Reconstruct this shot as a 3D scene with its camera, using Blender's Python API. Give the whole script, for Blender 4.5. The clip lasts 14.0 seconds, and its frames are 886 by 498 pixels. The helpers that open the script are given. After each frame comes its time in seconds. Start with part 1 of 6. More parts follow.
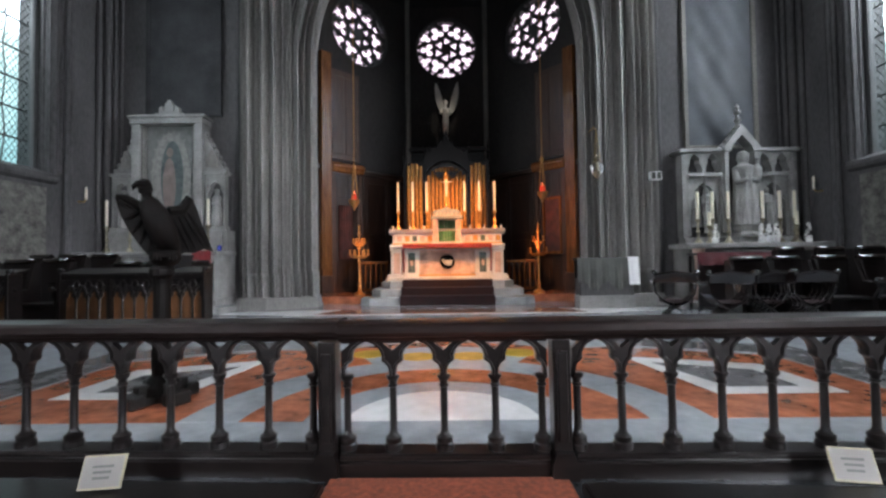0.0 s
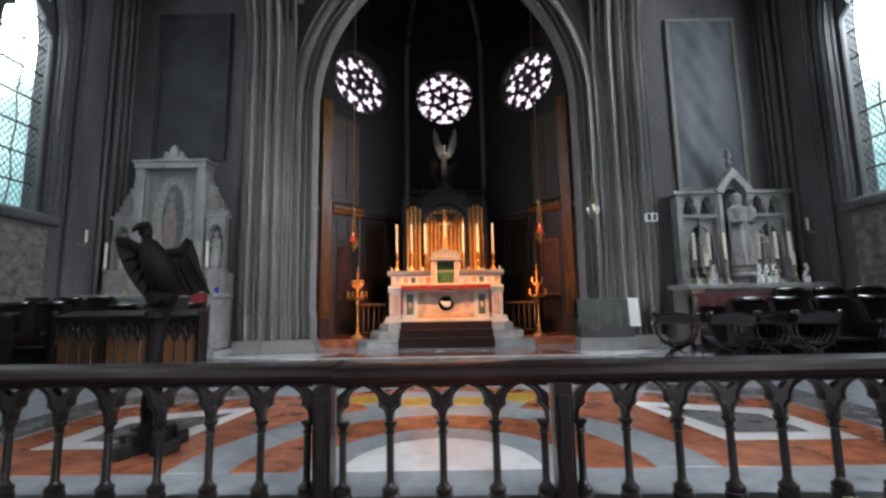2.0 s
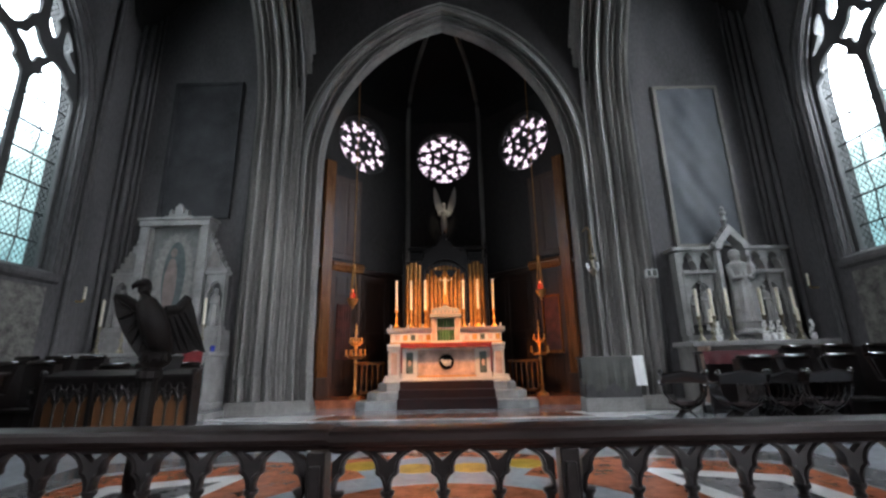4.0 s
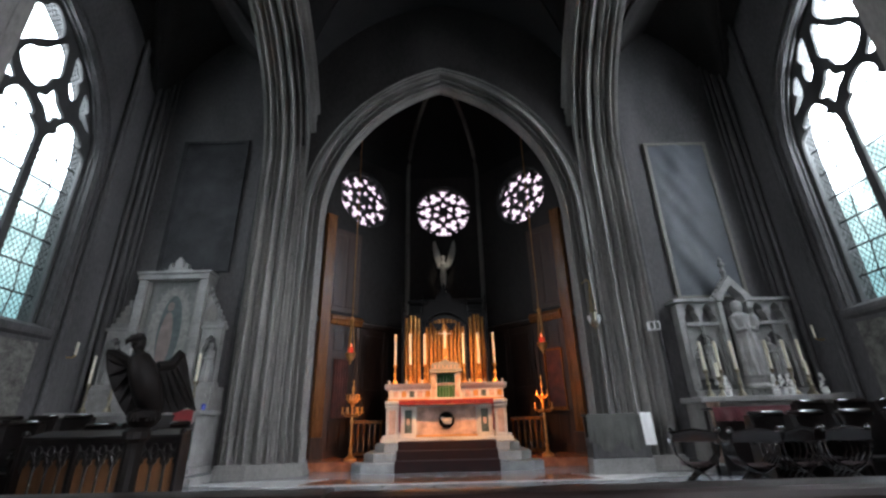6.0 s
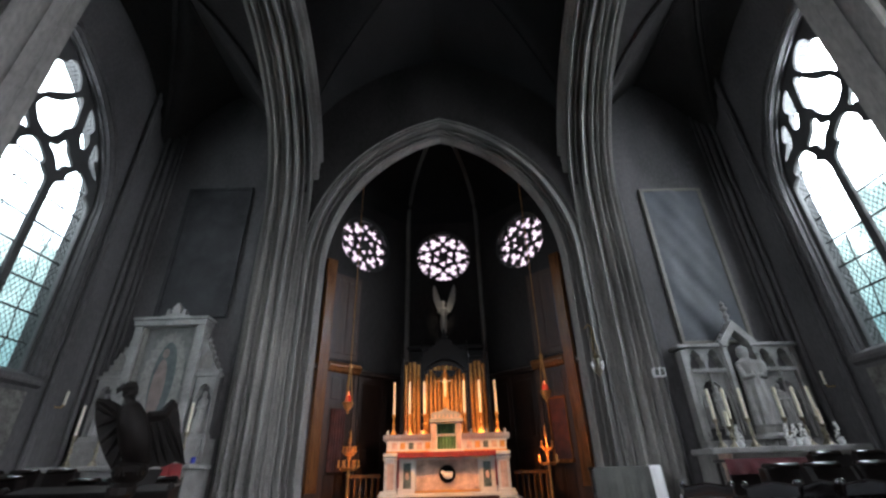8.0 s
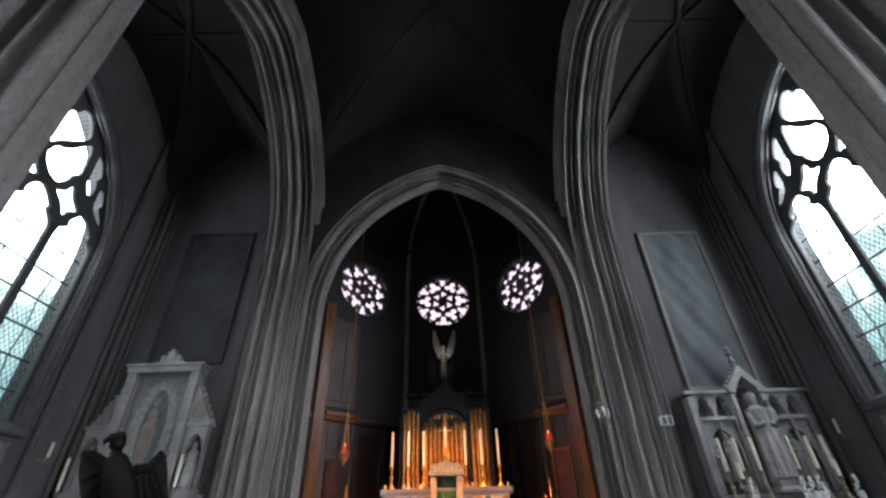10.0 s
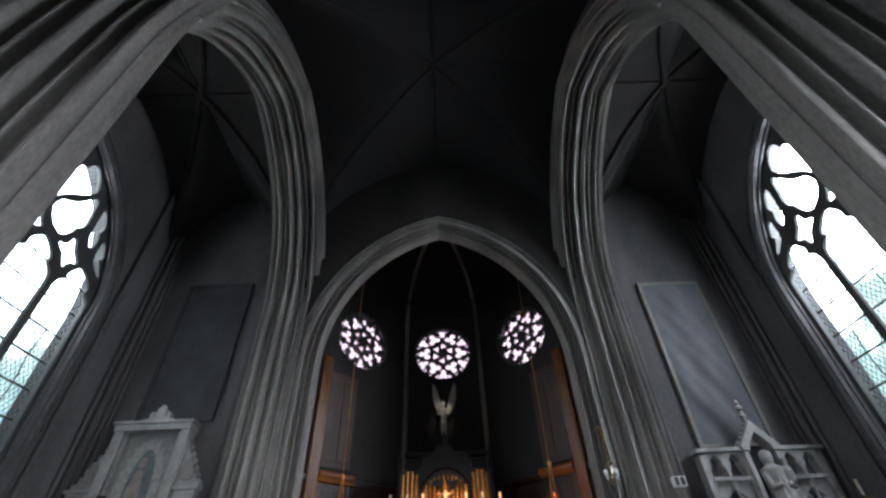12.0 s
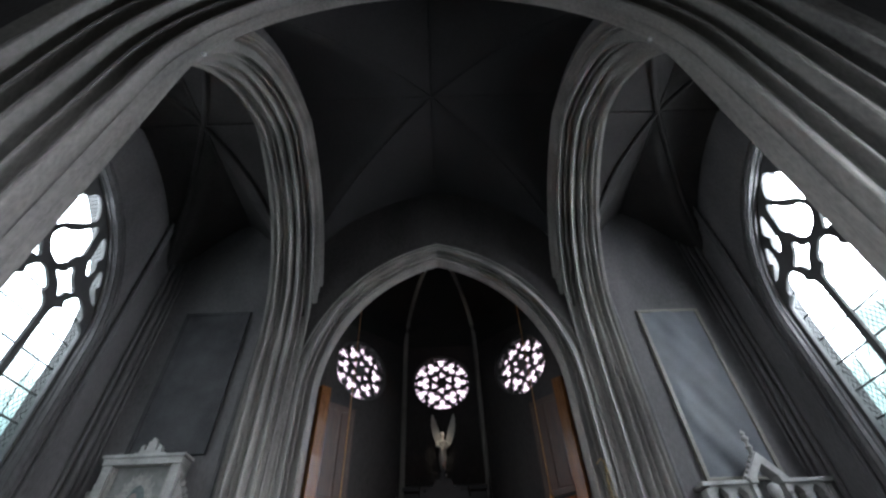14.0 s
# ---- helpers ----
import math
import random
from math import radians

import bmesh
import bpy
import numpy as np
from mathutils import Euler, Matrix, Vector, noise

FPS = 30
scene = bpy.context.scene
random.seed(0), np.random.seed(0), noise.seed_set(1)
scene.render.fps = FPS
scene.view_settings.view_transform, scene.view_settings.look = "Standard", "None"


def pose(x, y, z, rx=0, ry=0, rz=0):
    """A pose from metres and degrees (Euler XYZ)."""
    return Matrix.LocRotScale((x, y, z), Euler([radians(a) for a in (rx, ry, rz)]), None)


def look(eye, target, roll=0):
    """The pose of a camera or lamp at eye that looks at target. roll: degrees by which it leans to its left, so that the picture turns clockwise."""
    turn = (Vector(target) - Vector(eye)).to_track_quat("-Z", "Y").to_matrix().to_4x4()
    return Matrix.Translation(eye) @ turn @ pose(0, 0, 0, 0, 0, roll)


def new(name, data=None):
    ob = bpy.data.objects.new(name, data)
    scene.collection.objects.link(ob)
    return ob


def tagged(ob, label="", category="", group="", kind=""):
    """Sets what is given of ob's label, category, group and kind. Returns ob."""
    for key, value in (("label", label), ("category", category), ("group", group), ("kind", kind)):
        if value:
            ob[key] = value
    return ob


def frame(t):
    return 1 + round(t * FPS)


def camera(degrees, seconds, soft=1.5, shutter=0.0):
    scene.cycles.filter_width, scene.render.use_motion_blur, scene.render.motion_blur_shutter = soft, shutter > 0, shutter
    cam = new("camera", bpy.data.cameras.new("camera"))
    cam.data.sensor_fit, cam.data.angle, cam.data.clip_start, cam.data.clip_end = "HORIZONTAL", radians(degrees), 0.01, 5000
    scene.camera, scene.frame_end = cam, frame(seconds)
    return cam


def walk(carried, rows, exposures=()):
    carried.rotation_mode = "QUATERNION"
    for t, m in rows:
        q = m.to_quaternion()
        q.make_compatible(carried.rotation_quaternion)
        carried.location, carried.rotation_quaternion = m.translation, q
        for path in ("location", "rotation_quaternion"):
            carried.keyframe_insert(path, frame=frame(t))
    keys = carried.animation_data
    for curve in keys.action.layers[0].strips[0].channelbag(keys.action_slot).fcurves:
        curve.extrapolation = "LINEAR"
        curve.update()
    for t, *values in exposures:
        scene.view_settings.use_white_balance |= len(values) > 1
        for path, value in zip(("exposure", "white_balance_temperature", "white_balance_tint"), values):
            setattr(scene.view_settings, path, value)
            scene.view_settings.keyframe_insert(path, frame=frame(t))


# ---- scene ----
cam = camera(91.32, 14.0, soft=2.6)
walk(cam, [
    (0.0, pose(0, 0, 1.13, 91.68, 0.79, 0.80)),
    (0.5, pose(0, 0, 1.13, 92.21, 0.84, 0.64)),
    (1.0, pose(0, 0, 1.13, 93.42, 0.85, 0.63)),
    (1.5, pose(0, 0, 1.13, 95.30, 0.87, 0.63)),
    (2.0, pose(0, 0, 1.13, 97.16, 0.95, 0.63)),
    (2.5, pose(0, 0, 1.13, 99.16, 0.97, 0.62)),
    (3.0, pose(0, 0, 1.13, 101.05, 1.01, 0.63)),
    (5.5, pose(0, 0, 1.13, 109.78, 1.20, 0.67)),
    (6.0, pose(0, 0, 1.13, 111.55, 1.30, 0.67)),
    (6.5, pose(0, 0, 1.13, 113.34, 1.34, 0.72)),
    (7.0, pose(0, 0, 1.13, 114.80, 1.38, 0.73)),
    (7.5, pose(0, 0, 1.13, 116.16, 1.41, 0.73)),
    (8.0, pose(0, 0, 1.13, 117.46, 1.43, 0.73)),
    (10.5, pose(0, 0, 1.13, 124.82, 1.58, 0.77)),
    (11.0, pose(0, 0, 1.13, 126.42, 1.62, 0.78)),
    (11.5, pose(0, 0, 1.13, 128.13, 1.69, 0.79)),
    (12.0, pose(0, 0, 1.13, 129.96, 1.74, 0.83)),
    (12.5, pose(0, 0, 1.13, 131.46, 1.91, 0.77)),
    (13.0, pose(0, 0, 1.13, 132.26, 1.94, 0.76)),
    (13.5, pose(0, 0, 1.13, 133.15, 1.98, 0.80)),
    (14.0, pose(0, 0, 1.13, 133.58, 1.99, 0.80)),
], exposures=[(0.0, 1.0), (3.0, 0.80), (6.5, 0.70), (11.0, 0.58), (12.5, 0.72), (14.0, 1.05)])

# ---- world and lamps ----
world = bpy.data.worlds.new("world")
scene.world = world
world.use_nodes = True
wn = world.node_tree.nodes
sky = wn.new("ShaderNodeTexSky")
sky.sky_type, sky.sun_disc = "NISHITA", False
sky.sun_elevation, sky.sun_rotation = radians(35), radians(60)
world.node_tree.links.new(sky.outputs[0], wn["Background"].inputs[0])
wn["Background"].inputs[1].default_value = 0.08


def area_lamp(name, m, sx, sy, watts, colour, spread=180):
    data = bpy.data.lights.new(name, "AREA")
    data.shape, data.size, data.size_y = "RECTANGLE", sx, sy
    data.energy, data.color, data.spread = watts, colour, radians(spread)
    ob = new(name, data)
    ob.matrix_world = m
    return ob


def spot_lamp(name, eye, target, watts, colour, degrees, blend=0.6, radius=0.12):
    data = bpy.data.lights.new(name, "SPOT")
    data.energy, data.color, data.spot_size, data.spot_blend, data.shadow_soft_size = watts, colour, radians(degrees), blend, radius
    ob = new(name, data)
    ob.matrix_world = look(eye, target)
    return ob


DAY = (0.88, 0.92, 1.01)
WARM = (1.0, 0.47, 0.18)
# daylight of the nave windows behind the camera
for side, watts in ((-1, 215), (1, 430)):
    area_lamp("daylight_nave", look((side * 8.2, -4.5, 3.8), (-side * 2.6, 10.0, 0.3)), 4.0, 3.0, watts, DAY, 54)
# added frontal fill before the windowless west wall, lifts the darkest parts
area_lamp("fill_west", look((0, -15.8, 7.5), (0, 6.0, 7.0)), 5.0, 7.0, 110, DAY)
# warm spots that light the high altar
spot_lamp("altar_spot", (-2.9, 10.2, 6.6), (-0.05, 12.8, 2.0), 2350, WARM, 38, 1.0)
spot_lamp("altar_spot", (2.9, 10.2, 6.6), (-0.05, 12.8, 2.0), 2350, WARM, 38, 1.0)
spot_lamp("wall_spot", (-1.95, 12.2, 1.3), (-3.85, 13.1, 2.7), 48, (1.0, 0.32, 0.09), 66, 1.0, 0.06)
spot_lamp("wall_spot", (1.95, 12.2, 1.3), (3.85, 13.1, 2.7), 140, (1.0, 0.32, 0.09), 66, 1.0, 0.06)
# added spot with no fitting of its own, brightens the winged statue
spot_lamp("statue_fill", (0.6, 11.9, 9.6), (-0.05, 15.3, 6.6), 200, (1.0, 0.9, 0.75), 12, 1.0)

# ---- materials ----
def mat(name, base, rough=0.6, metal=0.0, var=0.25, scale=3.0, fine=40.0, bump=0.15, coat=0.0, stretch=(1, 1, 1), dark=None, per_piece=0.0, spec=0.5):
    m = bpy.data.materials.new(name)
    m.use_nodes = True
    nt = m.node_tree
    b = nt.nodes["Principled BSDF"]
    b.inputs["Metallic"].default_value = metal
    b.inputs["Specular IOR Level"].default_value = spec
    b.inputs["Coat Weight"].default_value = coat
    b.inputs["Coat Roughness"].default_value = 0.12
    mp = nt.nodes.new("ShaderNodeMapping")
    mp.inputs["Scale"].default_value = stretch
    geo = nt.nodes.new("ShaderNodeNewGeometry")
    nt.links.new(geo.outputs["Position"], mp.inputs[0])
    big, small = nt.nodes.new("ShaderNodeTexNoise"), nt.nodes.new("ShaderNodeTexNoise")
    big.inputs["Scale"].default_value, big.inputs["Detail"].default_value = scale, 5
    small.inputs["Scale"].default_value, small.inputs["Detail"].default_value = fine, 4
    for n in (big, small):
        nt.links.new(mp.outputs[0], n.inputs["Vector"])
    mix = nt.nodes.new("ShaderNodeMix")
    mix.data_type = "RGBA"
    d = dark or tuple(c * (1 - 2 * var) for c in base)
    l = tuple(min(1, c * (1 + var)) for c in base)
    ramp = nt.nodes.new("ShaderNodeMapRange")
    ramp.inputs[1].default_value, ramp.inputs[2].default_value = 0.3, 0.7
    add = nt.nodes.new("ShaderNodeMath")
    add.operation = "MULTIPLY_ADD"
    add.inputs[1].default_value = 0.35
    nt.links.new(small.outputs[0], add.inputs[0])
    sc = nt.nodes.new("ShaderNodeMath")
    sc.operation = "MULTIPLY"
    sc.inputs[1].default_value = 0.65
    nt.links.new(big.outputs[0], sc.inputs[0])
    nt.links.new(sc.outputs[0], add.inputs[2])
    last = add.outputs[0]
    if per_piece:
        oi = nt.nodes.new("ShaderNodeObjectInfo")
        pp = nt.nodes.new("ShaderNodeMath")
        pp.operation = "MULTIPLY_ADD"
        pp.inputs[1].default_value = per_piece
        nt.links.new(oi.outputs["Random"], pp.inputs[0])
        nt.links.new(last, pp.inputs[2])
        last = pp.outputs[0]
    nt.links.new(last, ramp.inputs[0])
    nt.links.new(ramp.outputs[0], mix.inputs[0])
    mix.inputs[6].default_value, mix.inputs[7].default_value = (*d, 1), (*l, 1)
    nt.links.new(mix.outputs[2], b.inputs["Base Color"])
    rr = nt.nodes.new("ShaderNodeMapRange")
    rr.inputs[3].default_value, rr.inputs[4].default_value = max(0.02, rough * 0.8), min(1, rough * 1.2)
    nt.links.new(big.outputs[0], rr.inputs[0])
    nt.links.new(rr.outputs[0], b.inputs["Roughness"])
    if bump:
        bp = nt.nodes.new("ShaderNodeBump")
        bp.inputs["Strength"].default_value, bp.inputs["Distance"].default_value = bump, 0.01
        nt.links.new(small.outputs[0], bp.inputs["Height"])
        nt.links.new(bp.outputs[0], b.inputs["Normal"])
    return m


def glow(name, colour, strength):
    m = bpy.data.materials.new(name)
    m.use_nodes = True
    nt = m.node_tree
    nt.nodes.remove(nt.nodes["Principled BSDF"])
    e = nt.nodes.new("ShaderNodeEmission")
    e.inputs[0].default_value, e.inputs[1].default_value = (*colour, 1), strength
    nt.links.new(e.outputs[0], nt.nodes["Material Output"].inputs[0])
    return m


def outdoors(name, power, low, high):
    """Bright overcast sky above, greener and dimmer towards the trees below."""
    m = glow(name, (1, 1, 1), 1)
    nt = m.node_tree
    e = nt.nodes["Emission"]
    geo, sep, ramp, noi = (nt.nodes.new("ShaderNode" + k) for k in ("NewGeometry", "SeparateXYZ", "ValToRGB", "TexNoise"))
    noi.inputs["Scale"].default_value = 0.8
    nt.links.new(geo.outputs["Position"], sep.inputs[0])
    a = nt.nodes.new("ShaderNodeMath")
    a.operation = "MULTIPLY_ADD"
    a.inputs[1].default_value, a.inputs[2].default_value = 1 / 14, -0.18
    nt.links.new(sep.outputs[2], a.inputs[0])
    c = nt.nodes.new("ShaderNodeMath")
    c.operation = "MULTIPLY_ADD"
    c.inputs[1].default_value = 0.35
    nt.links.new(geo.outputs["Position"], noi.inputs["Vector"])
    nt.links.new(noi.outputs[0], c.inputs[0])
    nt.links.new(a.outputs[0], c.inputs[2])
    nt.links.new(c.outputs[0], ramp.inputs[0])
    r = ramp.color_ramp
    r.elements[0].position, r.elements[0].color = 0.28, (0.30 / power, 0.51 / power, 0.56 / power, 1)
    r.elements[1].position, r.elements[1].color = high, (0.88, 0.92, 1.03, 1)
    mid = r.elements.new(low)
    mid.color = (0.85 / power, 1.12 / power, 1.16 / power, 1)
    nt.links.new(ramp.outputs[0], e.inputs[0])
    e.inputs[1].default_value = power
    return m


def pane_glass(name, colour, gloss=0.06):
    m = bpy.data.materials.new(name)
    m.use_nodes = True
    nt = m.node_tree
    nt.nodes.remove(nt.nodes["Principled BSDF"])
    t, g, mx = (nt.nodes.new("ShaderNode" + k) for k in ("BsdfTransparent", "BsdfGlossy", "MixShader"))
    n = nt.nodes.new("ShaderNodeTexNoise")
    n.inputs["Scale"].default_value = 2.5
    rp = nt.nodes.new("ShaderNodeValToRGB")
    rp.color_ramp.elements[0].position, rp.color_ramp.elements[0].color = 0.35, (*[c * 0.8 for c in colour], 1)
    rp.color_ramp.elements[1].position, rp.color_ramp.elements[1].color = 0.65, (*colour, 1)
    geo = nt.nodes.new("ShaderNodeNewGeometry")
    nt.links.new(geo.outputs["Position"], n.inputs["Vector"])
    nt.links.new(n.outputs[0], rp.inputs[0])
    nt.links.new(rp.outputs[0], t.inputs[0])
    g.inputs[1].default_value = 0.15
    mx.inputs[0].default_value = gloss
    nt.links.new(t.outputs[0], mx.inputs[1])
    nt.links.new(g.outputs[0], mx.inputs[2])
    nt.links.new(mx.outputs[0], nt.nodes["Material Output"].inputs[0])
    return m


M_stone = mat("grey_limestone", (0.235, 0.226, 0.212), 0.8, var=0.3, scale=0.9, fine=25, spec=0.3, stretch=(1, 1, 0.4))
M_plaster = mat("dull_grey_plaster", (0.104, 0.101, 0.102), 0.85, var=0.3, scale=0.7, fine=18, spec=0.2, stretch=(1, 1, 0.35))
# one even tone, the darkest of the plasters
M_vault = mat("dark_vault_plaster", (0.024, 0.0235, 0.024), 0.9, var=0.2, scale=0.4, fine=15, spec=0.1)
M_oak = mat("dark_stained_oak", (0.009, 0.0065, 0.006), 0.3, var=0.35, scale=6, fine=60, coat=0.1, stretch=(1, 1, 4), spec=0.35)
M_oakrail = mat("polished_dark_oak", (0.012, 0.007, 0.006), 0.3, var=0.35, scale=5, fine=60, coat=0.5, stretch=(0.3, 3, 3))
M_gloss = mat("gloss_varnished_oak", (0.010, 0.006, 0.005), 0.16, var=0.3, scale=6, fine=60, coat=1.0)
M_brownwood = mat("warm_oak_panel", (0.055, 0.022, 0.011), 0.45, var=0.3, scale=4, fine=50, stretch=(4, 4, 0.5))
M_white = mat("white_carved_marble", (0.29, 0.285, 0.276), 0.5, var=0.27, scale=2.2, fine=26, bump=0.5)
M_altar = mat("white_altar_marble", (0.58, 0.56, 0.52), 0.35, var=0.15, scale=2, fine=22)
M_pink = mat("pink_veined_marble", (0.55, 0.38, 0.30), 0.3, var=0.3, scale=4, fine=25)
M_greenmarble = mat("dark_green_marble", (0.10, 0.13, 0.12), 0.25, var=0.4, scale=5, fine=30)
M_gold = mat("gilded_metal", (0.64, 0.33, 0.115), 0.5, metal=1.0, var=0.2, scale=10, fine=60)
M_brass = mat("old_brass", (0.55, 0.38, 0.16), 0.35, metal=1.0, var=0.25, scale=12, fine=60)
M_dullbrass = mat("tarnished_brass", (0.36, 0.32, 0.24), 0.38, metal=1.0, var=0.3, scale=12, fine=60)
M_wax = mat("ivory_wax", (0.78, 0.72, 0.58), 0.5, var=0.06, scale=5, fine=30, bump=0.03)
M_red = mat("red_cloth", (0.20, 0.016, 0.018), 0.8, var=0.25, scale=6, fine=120)
M_darkred = mat("dark_red_carpet", (0.028, 0.008, 0.008), 0.95, var=0.3, scale=6, fine=150, bump=0.4)
M_carpet = mat("orange_brown_carpet", (0.30, 0.075, 0.035), 0.95, var=0.35, scale=30, fine=160, bump=0.6)
M_green = mat("green_silk_curtain", (0.025, 0.12, 0.03), 0.5, var=0.3, scale=8, fine=60, stretch=(5, 5, 0.4))
M_cloth = mat("white_linen", (0.78, 0.78, 0.78), 0.85, var=0.06, scale=5, fine=150)
M_greycloth = mat("grey_drape", (0.10, 0.102, 0.092), 0.9, var=0.22, scale=3, fine=45)
# the altar lamps' orange glow is put into this oak's colour
M_litwood = mat("lamplit_oak", (0.20, 0.078, 0.026), 0.25, var=0.3, scale=4, fine=50, stretch=(4, 4, 0.4))
M_deepbrown = mat("deep_brown_oak", (0.028, 0.013, 0.008), 0.35, var=0.35, scale=5, fine=50, coat=0.2, stretch=(4, 4, 0.4))
M_bronze = mat("dark_bronze_eagle", (0.006, 0.0046, 0.004), 0.5, metal=0.0, var=0.4, scale=8, fine=70, bump=0.4, spec=0.07)
M_fl_white = mat("white_floor_marble", (0.76, 0.76, 0.74), 0.12, var=0.1, scale=3, fine=9, bump=0.02)
M_fl_grey = mat("blue_grey_floor_marble", (0.34, 0.37, 0.39), 0.12, var=0.11, scale=3, fine=12, bump=0.02)
M_fl_orange = mat("red_orange_floor_marble", (0.44, 0.15, 0.075), 0.12, var=0.32, scale=4, fine=14, bump=0.02)
M_fl_yellow = mat("ochre_floor_marble", (0.50, 0.34, 0.06), 0.12, var=0.2, scale=4, fine=14, bump=0.02)
M_fl_dark = mat("dark_floor_tile", (0.05, 0.055, 0.06), 0.25, var=0.3, scale=3, fine=20, bump=0.03)
M_lead = mat("window_lead", (0.03, 0.035, 0.035), 0.6, var=0.2)
# an even tone, darker than the chapel walls' plaster
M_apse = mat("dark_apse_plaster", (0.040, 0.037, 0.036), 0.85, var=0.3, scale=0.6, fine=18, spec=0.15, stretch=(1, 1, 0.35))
M_diaper = mat("stencilled_plaster", (0.16, 0.155, 0.14), 0.85, var=0.42, scale=5, fine=22)
# backlit silhouette of the tracery is put into this dark stone tone
M_tracery = mat("tracery_stone", (0.07, 0.07, 0.07), 0.8, var=0.2, scale=2, fine=25)
M_paper = mat("printed_card", (0.20, 0.19, 0.175), 0.6, var=0.04, scale=3, fine=60, bump=0.0)
M_ink = mat("grey_ink", (0.11, 0.11, 0.105), 0.7, var=0.1, bump=0.0)
M_day = outdoors("daylight_outside", 14.0, 0.46, 0.76)
M_daysouth = outdoors("sunny_daylight_outside", 38.0, 0.46, 0.74)
M_dayeast = glow("daylight_outside_apse", (1.0, 0.88, 0.98), 1.1)
M_glass = pane_glass("pale_green_quarry_glass", (0.90, 0.98, 0.97))
M_roseglass = pane_glass("pale_mauve_glass", (0.96, 0.86, 0.97))

# ---- building helpers ----
def part(name, bm, material, parent=None, label="", smooth=False):
    me = bpy.data.meshes.new(name)
    bmesh.ops.recalc_face_normals(bm, faces=bm.faces)
    if smooth:
        for f in bm.faces:
            f.smooth = True
        for e in bm.edges:
            if len(e.link_faces) == 2 and e.calc_face_angle(0) > 0.7:
                e.smooth = False
    bm.to_mesh(me)
    bm.free()
    me.materials.append(material)
    ob = new(name, me)
    if parent:
        ob.parent = parent
        ob.matrix_parent_inverse = parent.matrix_world.inverted()
    if label:
        tagged(ob, label)
    return ob


def thing(name, at, label, category, group="", kind="", turn=0):
    e = new(name)
    e.empty_display_size = 0.1
    e.matrix_world = pose(*at, 0, 0, turn)
    return tagged(e, label, category, group, kind)


def B():
    return bmesh.new()


def box(bm, x0, x1, y0, y1, z0, z1, bevel=0.0, m=None):
    vs = [bm.verts.new((x, y, z)) for x in (x0, x1) for y in (y0, y1) for z in (z0, z1)]
    fs = [bm.faces.new([vs[i] for i in q]) for q in ((0, 1, 3, 2), (4, 6, 7, 5), (0, 4, 5, 1), (2, 3, 7, 6), (0, 2, 6, 4), (1, 5, 7, 3))]
    if bevel:
        es = list({e for f in fs for e in f.edges})
        r = bmesh.ops.bevel(bm, geom=es, offset=bevel, segments=2, affect="EDGES", profile=0.5)
        vs = list({v for f in r["faces"] for v in f.verts} | {v for v in vs if v.is_valid})
    if m is not None:
        bmesh.ops.transform(bm, matrix=m, verts=[v for v in vs if v.is_valid])
    return vs


def grid(bm, rows, close_u=False, close_v=False):
    """Faces between rows of points."""
    vr = [[bm.verts.new(p) for p in r] for r in rows]
    n, k = len(vr), len(vr[0])
    for i in range(n if close_v else n - 1):
        for j in range(k if close_u else k - 1):
            a, b, c, d = vr[i][j], vr[i][(j + 1) % k], vr[(i + 1) % n][(j + 1) % k], vr[(i + 1) % n][j]
            try:
                bm.faces.new((a, b, c, d))
            except ValueError:
                pass
    return vr


def lathe(bm, profile, at=(0, 0, 0), segs=16, sx=1.0, sy=1.0, turn=0.0):
    rows = []
    for r, z in profile:
        rows.append([(at[0] + sx * r * math.cos(turn + 2 * math.pi * i / segs), at[1] + sy * r * math.sin(turn + 2 * math.pi * i / segs), at[2] + z) for i in range(segs)])
    vr = grid(bm, rows, close_u=True)
    for row in (vr[0], vr[-1]):
        bm.faces.new(row)
    return vr


def tube(bm, pts, r, segs=8, flat=None):
    """A round bar along points; r is one radius or one for each point."""
    pts = [Vector(p) for p in pts]
    rs = r if isinstance(r, (list, tuple)) else [r] * len(pts)
    rows = []
    for i, p in enumerate(pts):
        d = (pts[min(i + 1, len(pts) - 1)] - pts[max(i - 1, 0)]).normalized()
        u = d.orthogonal().normalized() if abs(d.z) > 0.95 else d.cross(Vector((0, 0, 1))).normalized()
        if abs(d.z) > 0.95:
            u = Vector((1, 0, 0)) - d * d.x
            u.normalize()
        v = d.cross(u)
        rows.append([p + rs[i] * (u * math.cos(2 * math.pi * k / segs) + v * math.sin(2 * math.pi * k / segs)) for k in range(segs)])
    vr = grid(bm, rows, close_u=True)
    for row in (vr[0], vr[-1]):
        bm.faces.new(row)


def bar(bm, pts, w, d0, d1, place):
    """A flat bar of width w along points in a plane, from depth d0 to d1; place(u, z, d) gives the point. Edges are chamfered."""
    pts = [Vector((*p, 0)) for p in pts]
    rows = []
    dm = (d1 - d0) * 0.3
    for i, p in enumerate(pts):
        t = (pts[min(i + 1, len(pts) - 1)] - pts[max(i - 1, 0)]).normalized()
        n = Vector((-t.y, t.x, 0))
        sec = ((-0.5, d0 + dm), (-0.2, d0), (0.2, d0), (0.5, d0 + dm), (0.5, d1 - dm), (0.2, d1), (-0.2, d1), (-0.5, d1 - dm))
        rows.append([place(*(p + n * (w * s)).xy, d) for s, d in sec])
    vr = grid(bm, rows, close_u=True)
    for row in (vr[0], vr[-1]):
        bm.faces.new(row)


